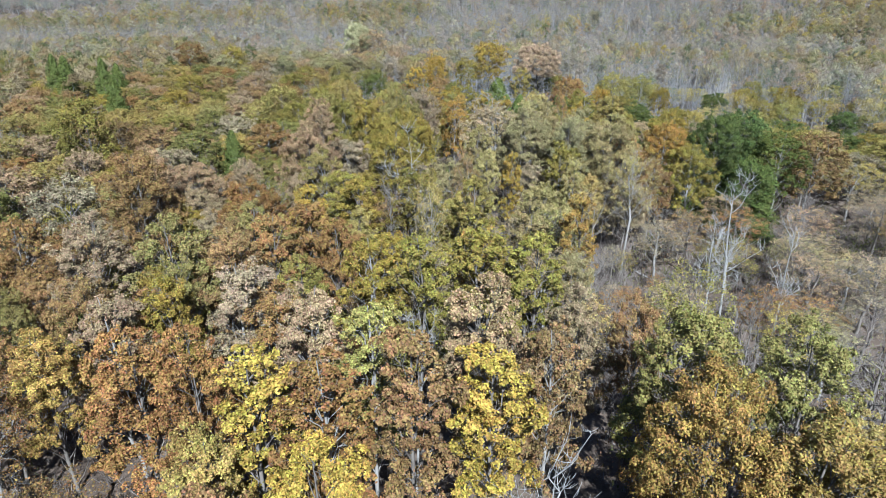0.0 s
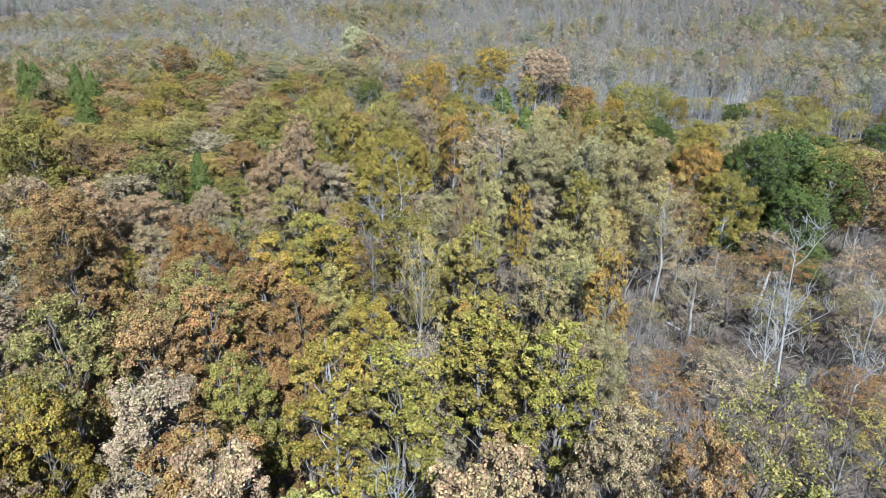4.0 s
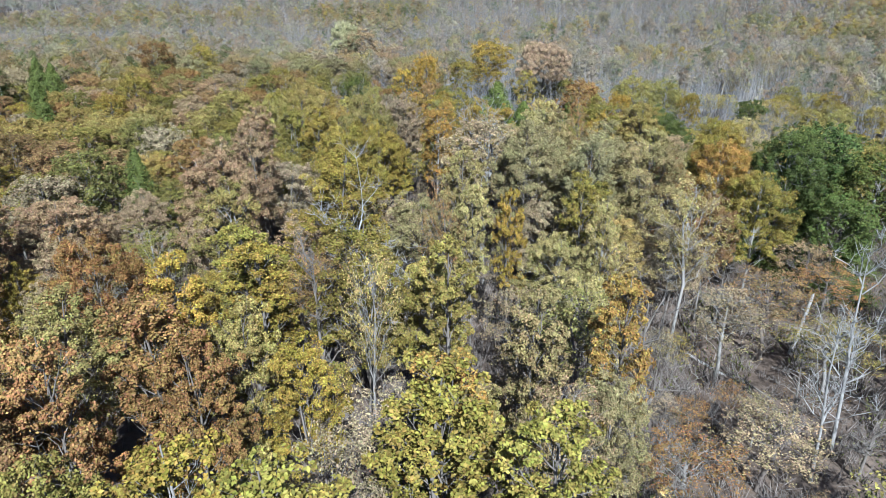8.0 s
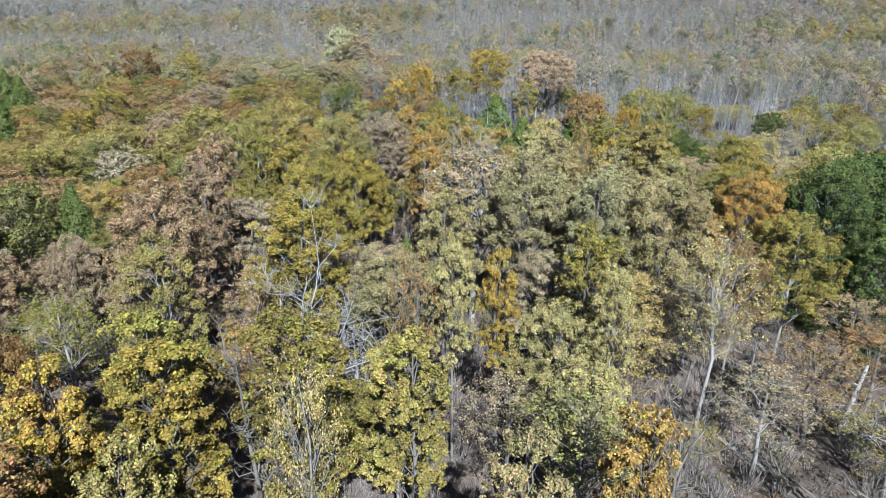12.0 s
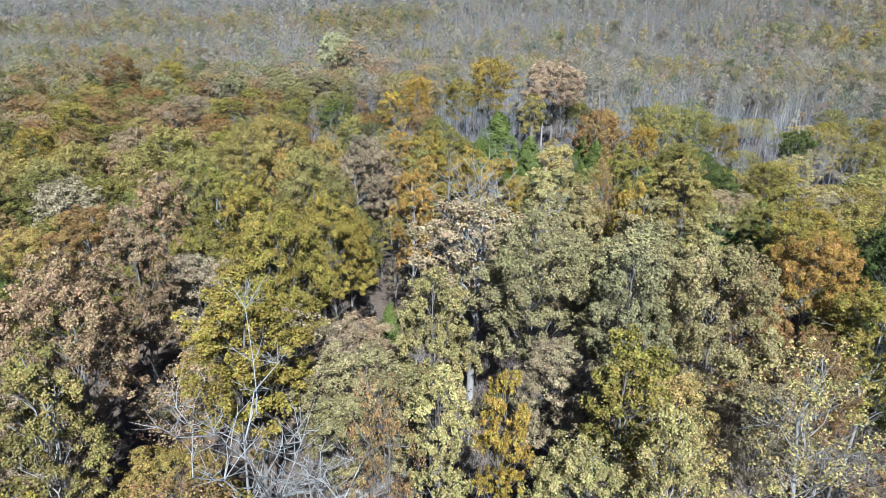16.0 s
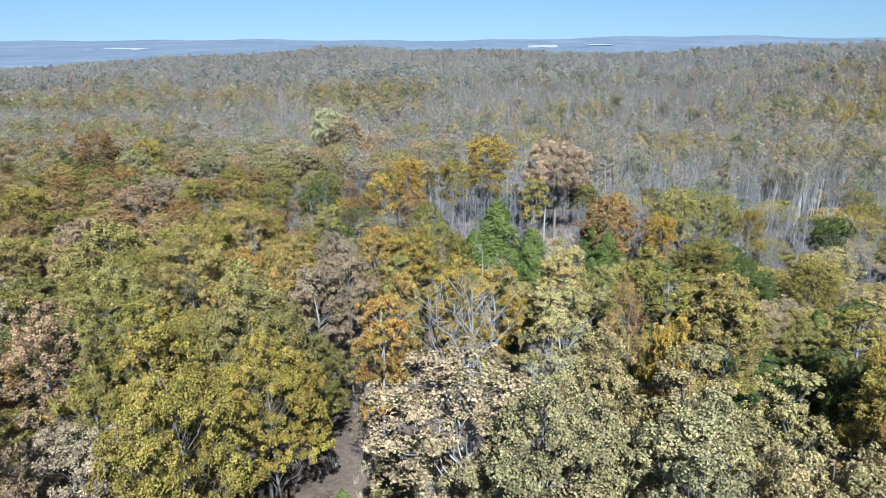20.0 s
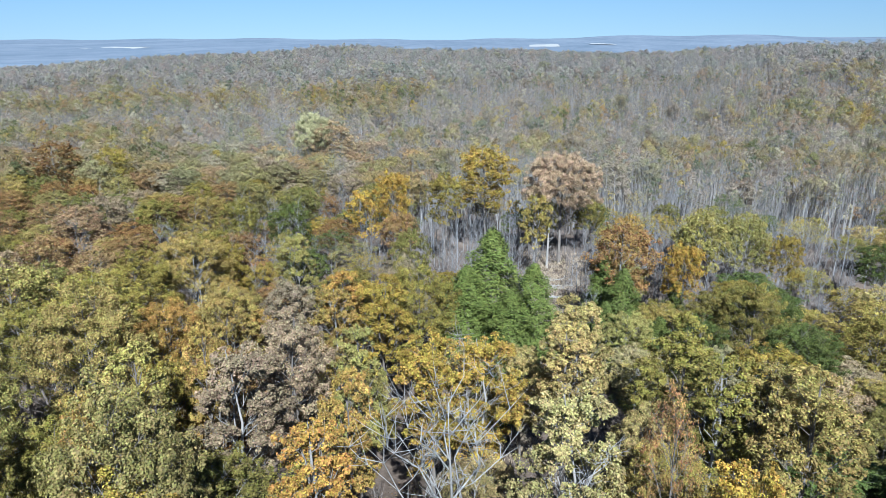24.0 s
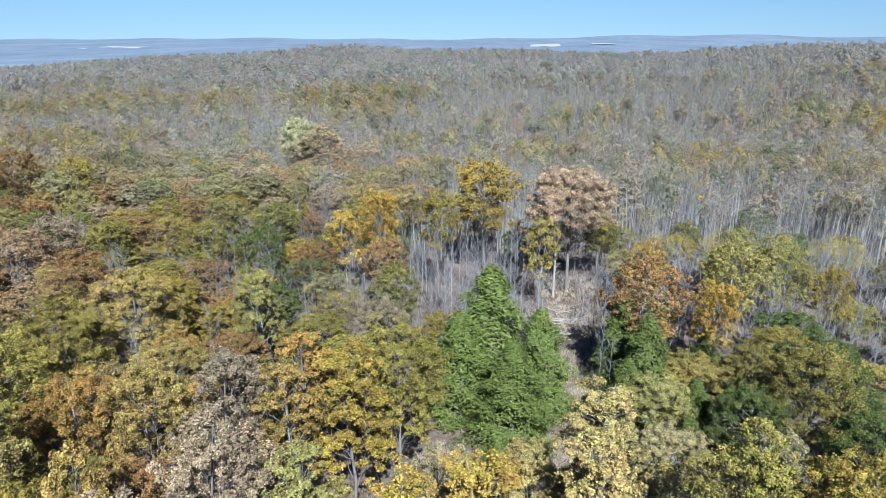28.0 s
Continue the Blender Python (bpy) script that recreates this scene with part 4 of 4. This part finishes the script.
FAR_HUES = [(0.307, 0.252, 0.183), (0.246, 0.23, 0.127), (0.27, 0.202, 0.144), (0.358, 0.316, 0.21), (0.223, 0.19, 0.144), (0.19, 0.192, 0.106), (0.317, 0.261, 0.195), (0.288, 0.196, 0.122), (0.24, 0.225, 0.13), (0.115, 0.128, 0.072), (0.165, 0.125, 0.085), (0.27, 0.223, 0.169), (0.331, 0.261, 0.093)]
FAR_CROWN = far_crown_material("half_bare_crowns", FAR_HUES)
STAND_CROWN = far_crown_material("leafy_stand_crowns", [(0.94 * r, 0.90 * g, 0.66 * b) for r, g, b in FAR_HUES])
# ridge hues mixed with blue grey: distance haze painted into the leaf colour
HAZED_RIDGE_CROWN = far_crown_material("ridge_crowns", [tuple(0.62 * v + 0.38 * w for v, w in zip(c, (0.238, 0.246, 0.262))) for c in FAR_HUES])


def slivers(a, b, width, q):
    """One thin triangle from each point a to its point b."""
    way = b - a
    side = np.cross(way, q.normal(0, 1, way.shape))
    side *= width / (np.linalg.norm(side, axis=1, keepdims=True) + 1e-9)
    v = np.stack([a + side, a - side, b], 1).reshape(-1, 3)
    return v, np.arange(len(v)).reshape(-1, 3)


def patch_of_woods(name, seed, size, apart, leafy, cards, card, twigs, poles, leaf=None):
    """A square of woodland: rounded half-bare crowns over slender trunks, leaves and twigs loose between."""
    q = np.random.default_rng(seed)
    leaf_v, wood_v, trunk_v = [], [], []
    n = int(size / apart)
    for i in range(n):
        for j in range(n):
            x, y = ((i + q.uniform(-0.1, 1.1)) / n - 0.5) * size, ((j + q.uniform(-0.1, 1.1)) / n - 0.5) * size
            tall, r = q.uniform(7.5, 17.5), apart * q.uniform(0.42, 0.84)
            full = 1.0 if q.uniform() < leafy else 0.3 if q.uniform() < 0.5 else 0.06
            foot = np.array([[x, y, -1.0]])
            top = np.array([[x + q.uniform(-0.6, 0.6), y + q.uniform(-0.6, 0.6), tall * 0.92]])
            for k in range(poles):
                step = np.array([[q.uniform(-1, 1) * r, q.uniform(-1, 1) * r, 0]]) * (k > 0)
                for turn in range(3):
                    trunk_v.append(slivers(foot + step, top + step * 0.9 - np.array([[0, 0, q.uniform(0, 3)]]) * (k > 0), q.uniform(0.09, 0.19) + 0.04 * (card > 0.5), q)[0])
            m = 7
            turns, up = np.arange(m) * 2.4 + q.uniform(0, 6), (np.arange(m) + 0.5) / m
            out = r * 0.6 * np.sin(np.pi * np.clip(0.22 + 0.72 * up, 0, 1)) * q.uniform(0.75, 1.1, m)
            lobes = np.stack([x + out * np.cos(turns), y + out * np.sin(turns), tall * (0.5 + 0.4 * up)], 1)
            wood_v.append(slivers(np.repeat(foot + np.array([[0, 0, tall * 0.45]]), m, 0), lobes, 0.06, q)[0])
            t = int(twigs * (1.3 - 1.1 * full))
            at = lobes[q.integers(0, m, t)] + q.normal(0, 0.24, (t, 3)) * r
            d = at - np.array([x, y, tall * 0.55])
            d = d / (np.linalg.norm(d, axis=1, keepdims=True) + 0.1) + q.normal(0, 0.45, (t, 3)) + np.array([0, 0, 0.35])
            wood_v.append(slivers(at, at + d * q.uniform(0.5, 1.2, (t, 1)), 0.022 + 0.02 * (card > 0.5), q)[0])
            c = int(cards * full)
            if c:
                o = q.normal(0, 1, (c, 3))
                o[:, 2] = np.where(o[:, 2] < -0.3, -o[:, 2], o[:, 2])
                o /= np.linalg.norm(o, axis=1, keepdims=True)
                mid = lobes[q.integers(0, m, c)] + o * r * q.uniform(0.2, 0.4, (c, 1))
                f = o + q.normal(0, 0.3, (c, 3)) + np.array([0, 0, 0.3])
                f /= np.linalg.norm(f, axis=1, keepdims=True)
                a = np.cross(f, q.normal(0, 1, (c, 3)))
                a /= np.linalg.norm(a, axis=1, keepdims=True) + 1e-9
                b, w = np.cross(f, a), card * q.uniform(0.6, 1.2, (c, 1))
                leaf_v.append(np.stack([mid + a * w * 0.62, mid - a * w * 0.4 + b * w * 0.5, mid - a * w * 0.4 - b * w * 0.5], 1).reshape(-1, 3))
    # brush on the ground
    g = int(size * size * (0.5 if card < 0.5 else 0.12))
    at = np.stack([q.uniform(-0.5, 0.5, g) * size, q.uniform(-0.5, 0.5, g) * size, np.full(g, -0.4)], 1)
    wood_v.append(slivers(at, at + np.stack([q.normal(0, 0.6, g), q.normal(0, 0.6, g), q.uniform(1.0, 3.2, g)], 1), 0.05, q)[0])
    leaves, wood, trunks = np.concatenate(leaf_v), np.concatenate(wood_v), np.concatenate(trunk_v)
    v = np.concatenate([leaves, wood, trunks])
    me = mesh_of(name, v, np.arange(len(v)).reshape(-1, 3), leaf or FAR_CROWN)
    me.materials.append(FAR_TWIG)
    me.materials.append(PALE_BARK)
    me.polygons.foreach_set("material_index", np.concatenate([np.zeros(len(leaves) // 3, np.int32), np.ones(len(wood) // 3, np.int32), np.full(len(trunks) // 3, 2, np.int32)]))
    return me


def lay_patch(me, x, y, label, turn):
    e = 14.0
    sx, sy = float(land(x + e, y) - land(x - e, y)) / (2 * e), float(land(x, y + e) - land(x, y - e)) / (2 * e)
    ob = tagged(new("half_bare_woods", me), label, "woods", kind="stuff")
    ob.matrix_world = Matrix.Translation((x, y, float(land(x, y)))) @ Vector((0, 0, 1)).rotation_difference(Vector((-sx, -sy, 1)).normalized()).to_matrix().to_4x4() @ pose(0, 0, 0, 0, 0, turn)


q = np.random.default_rng(12)
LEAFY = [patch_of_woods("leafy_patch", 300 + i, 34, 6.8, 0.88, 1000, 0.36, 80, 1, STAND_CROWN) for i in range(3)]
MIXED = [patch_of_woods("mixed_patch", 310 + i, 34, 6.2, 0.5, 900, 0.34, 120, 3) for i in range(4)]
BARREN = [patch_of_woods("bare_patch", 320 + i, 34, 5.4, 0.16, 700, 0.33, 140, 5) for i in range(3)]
for row in range(12):
    y = 250 + 29 * row
    for k in range(-12, 12):
        x = 14 + 30 * k + (row % 2) * 13
        if abs(x) > 78 + 0.66 * y:
            continue
        left = float(1 - rise(-110, -30, x)) * float(1 - rise(235, 330, y))
        band = math.sin(y / 24 + 0.9 * math.sin(x / 80)) * 0.8 + 0.4 * math.sin(x / 37 + y / 51)
        share = 0.42 + 0.7 * left + 0.3 * band + 0.25 * float(rise(60, 190, x)) - 0.3 * float(rise(-40, 10, x)) * float(1 - rise(290, 350, y)) * float(1 - rise(60, 120, x)) + 0.15 * float(rise(400, 520, y)) - 0.7 * (470 < y < 565 and -70 < x < 200) + q.uniform(-0.18, 0.18)
        kinds, words = (LEAFY, "patch of dull tan and olive autumn woodland on the slope") if share > 0.68 else (MIXED, "patch of half bare autumn woodland over grey trunks") if share > 0.3 else (BARREN, "patch of grey leafless woodland with slender pale trunks")
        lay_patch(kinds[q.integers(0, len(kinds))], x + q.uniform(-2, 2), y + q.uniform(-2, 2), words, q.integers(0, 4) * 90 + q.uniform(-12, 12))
for side_x in (-1, 1):
    for row in range(4):
        for k in range(4):
            x, y = side_x * (118 + 31 * k) - 12, 140 + 30 * row
            if abs(x) < 60 + 0.8 * y:
                lay_patch(LEAFY[q.integers(0, 3)] if side_x < 0 else MIXED[q.integers(0, 4)], x, y, "patch of dull tan and olive autumn woodland on the slope", q.integers(0, 4) * 90)
RIDGE = [patch_of_woods("ridge_patch", 330 + i, 58, 8.0, (0.95, 0.9, 0.95, 0.22)[i], 560, 0.6, (40, 40, 40, 90)[i], (2, 2, 2, 5)[i], HAZED_RIDGE_CROWN) for i in range(4)]
for row in range(11):
    y = 604 + 50 * row
    for k in range(-16, 17):
        x = 53 * k + (row % 2) * 24
        if abs(x) < 110 + 0.72 * y:
            stand = math.sin(y / 41 + 1.1 * math.sin(x / 120)) + 0.7 * math.sin(x / 83 + y / 67) + q.uniform(-0.4, 0.4) > -0.35
            lay_patch(RIDGE[q.integers(0, 3) if stand else 3], x + q.uniform(-4, 4), y + q.uniform(-4, 4), "patch of half bare woodland on the far ridge, leaf colours greyed as haze", q.integers(0, 4) * 90 + q.uniform(-15, 15))

# the wood goes on behind and beside the way
for row in range(10):
    for k in range(-7, 8):
        x, y = 27.0 * k + 9 * (row % 2), -100 + 29.0 * row
        reach = 30 + 0.72 * max(0.0, y - 0.3 * min(y, 100))
        if y < -6 or abs(x) > reach + 15:
            lay_patch(LEAFY[q.integers(0, 3)] if q.uniform() < 0.75 else MIXED[q.integers(0, 4)], x, y, "patch of dull tan and olive autumn woodland", q.integers(0, 4) * 90 + q.uniform(-10, 10))
for i in range(1500):
    x, y = q.uniform(-150, 150), q.uniform(-4, 172)
    reach = 30 + 0.72 * max(0.0, y - 0.3 * min(y, 100))
    beyond = abs(x) - reach
    if (-6 < beyond < 14 or y < 14 and abs(x) < 45) and not cut_over(x, y) and room(x, y, 3.0, 0.62):
        plant(x, y, float(land(x, y)) + q.uniform(10, 15), q.uniform(2.6, 3.4), "KTOSBRM"[q.integers(0, 7)], "mid")

# slender bare trees and brush at the end of the trail
poles = far_bare
for i in range(1300):
    y, x = q.uniform(168, 240), q.uniform(-60, 60)
    if not (3.2 < x < 9 and y < 207) and room(x, y, 1.0, 0.75):
        poles.append((x, y, q.uniform(1.3, 2.3), q.uniform(8, 14)))
far_wood("bare_poles", "slender grey leafless trees at the end of the trail", templates(pole_tree, range(10), 70, 0.034), poles, FAR_TWIG)
thicket = []
for i in range(2400):
    y, x = q.uniform(170, 242), q.uniform(-70, 70)
    if not (3.8 < x < 8.4 and y < 206):
        thicket.append((x, y, q.uniform(0.9, 1.8), q.uniform(1.2, 3.6)))
far_wood("thicket", "pinkish grey leafless brush under the bare trees", templates(bush, range(30, 36), 40, 0), thicket, TWIG)

# single crowns that stand out of the grey woods
for i in range(460):
    far_off = i >= 350
    y = q.uniform(236, 500) if not far_off else q.uniform(500, 930)
    x = q.uniform(-1, 1) * (35 + 0.6 * y)
    if i < 150:
        x, y = q.uniform(-150, -22), q.uniform(228, 300)
    patch = math.sin(y / 19 + 1.4 * math.sin(x / 70)) * (0.6 + 0.4 * math.sin(x / 45))
    if i >= 150 and patch < -0.25 or math.hypot(x + 64, y - 290) < 14:
        continue
    rich = i < 150
    c = rng.choice("OMGRBSTKN" if rich else "SSMGTTKKPPERO")
    tree = plant(x, y, float(land(x, y)) + rng.uniform(12.5, 17), rng.uniform(3.6, 5.2) * (1.25 if far_off else 1), c, "mid")
    crown = next(ob for ob in tree.children if ob.name.startswith("crown"))
    # leaf colour drawn towards pale grey, haze painted into these far crowns
    dull = 0.25 if rich else 0.5
    crown.color = tuple((1 - dull) * v + dull * w for v, w in zip(crown.color[:3], (0.285, 0.272, 0.215))) + (1,)

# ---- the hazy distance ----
# aerial haze is put into the base colour: far woods painted blue grey
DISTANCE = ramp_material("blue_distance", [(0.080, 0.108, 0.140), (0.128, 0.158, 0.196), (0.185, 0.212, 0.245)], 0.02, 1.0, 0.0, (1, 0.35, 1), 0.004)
FIELD = ramp_material("pale_field", [(0.28, 0.285, 0.28), (0.36, 0.36, 0.345)], 0.05, 1.0)
hx = np.linspace(-4000, 4000, 161)
hy = np.array([1075, 1180, 1350, 1600, 1900, 2300, 2800, 3400, 4000, 4500, 4900.0])
gx, gy = np.meshgrid(hx, hy)
gz = land(gx, gy) + 9 + 5 * np.sin(gx / 130) * np.sin(gy / 210)
gz[0] -= 40
n = len(hx)
ix = (np.arange(len(hy) - 1)[:, None] * n + np.arange(n - 1)[None, :]).ravel()
tagged(new("distant_hills", mesh_of("distant_hills", np.stack([gx.ravel(), gy.ravel(), gz.ravel()], 1), np.stack([ix, ix + 1, ix + n + 1, ix + n], 1), DISTANCE)), "wooded plain and hills at the horizon, painted haze blue", "distant hills", kind="structure")

for x, y, wide, size in ((63, 2800, 110, 260), (300, 3000, 100, 150), (-1480, 2500, 160, 200)):
    px, py = np.meshgrid(np.linspace(x - wide / 2, x + wide / 2, 5), np.linspace(y - size / 2, y + size / 2, 5))
    pz = land(px, py) + 10 + 0.003 * (py - y + size / 2) + 5 * np.sin(px / 130) * np.sin(py / 210)
    k = (np.arange(4)[:, None] * 5 + np.arange(4)[None, :]).ravel()
    tagged(new("pale_field", mesh_of("pale_field", np.stack([px.ravel(), py.ravel(), pz.ravel()], 1), np.stack([k, k + 1, k + 6, k + 5], 1), FIELD)), "pale bare field far off among the woods", "field", kind="structure")
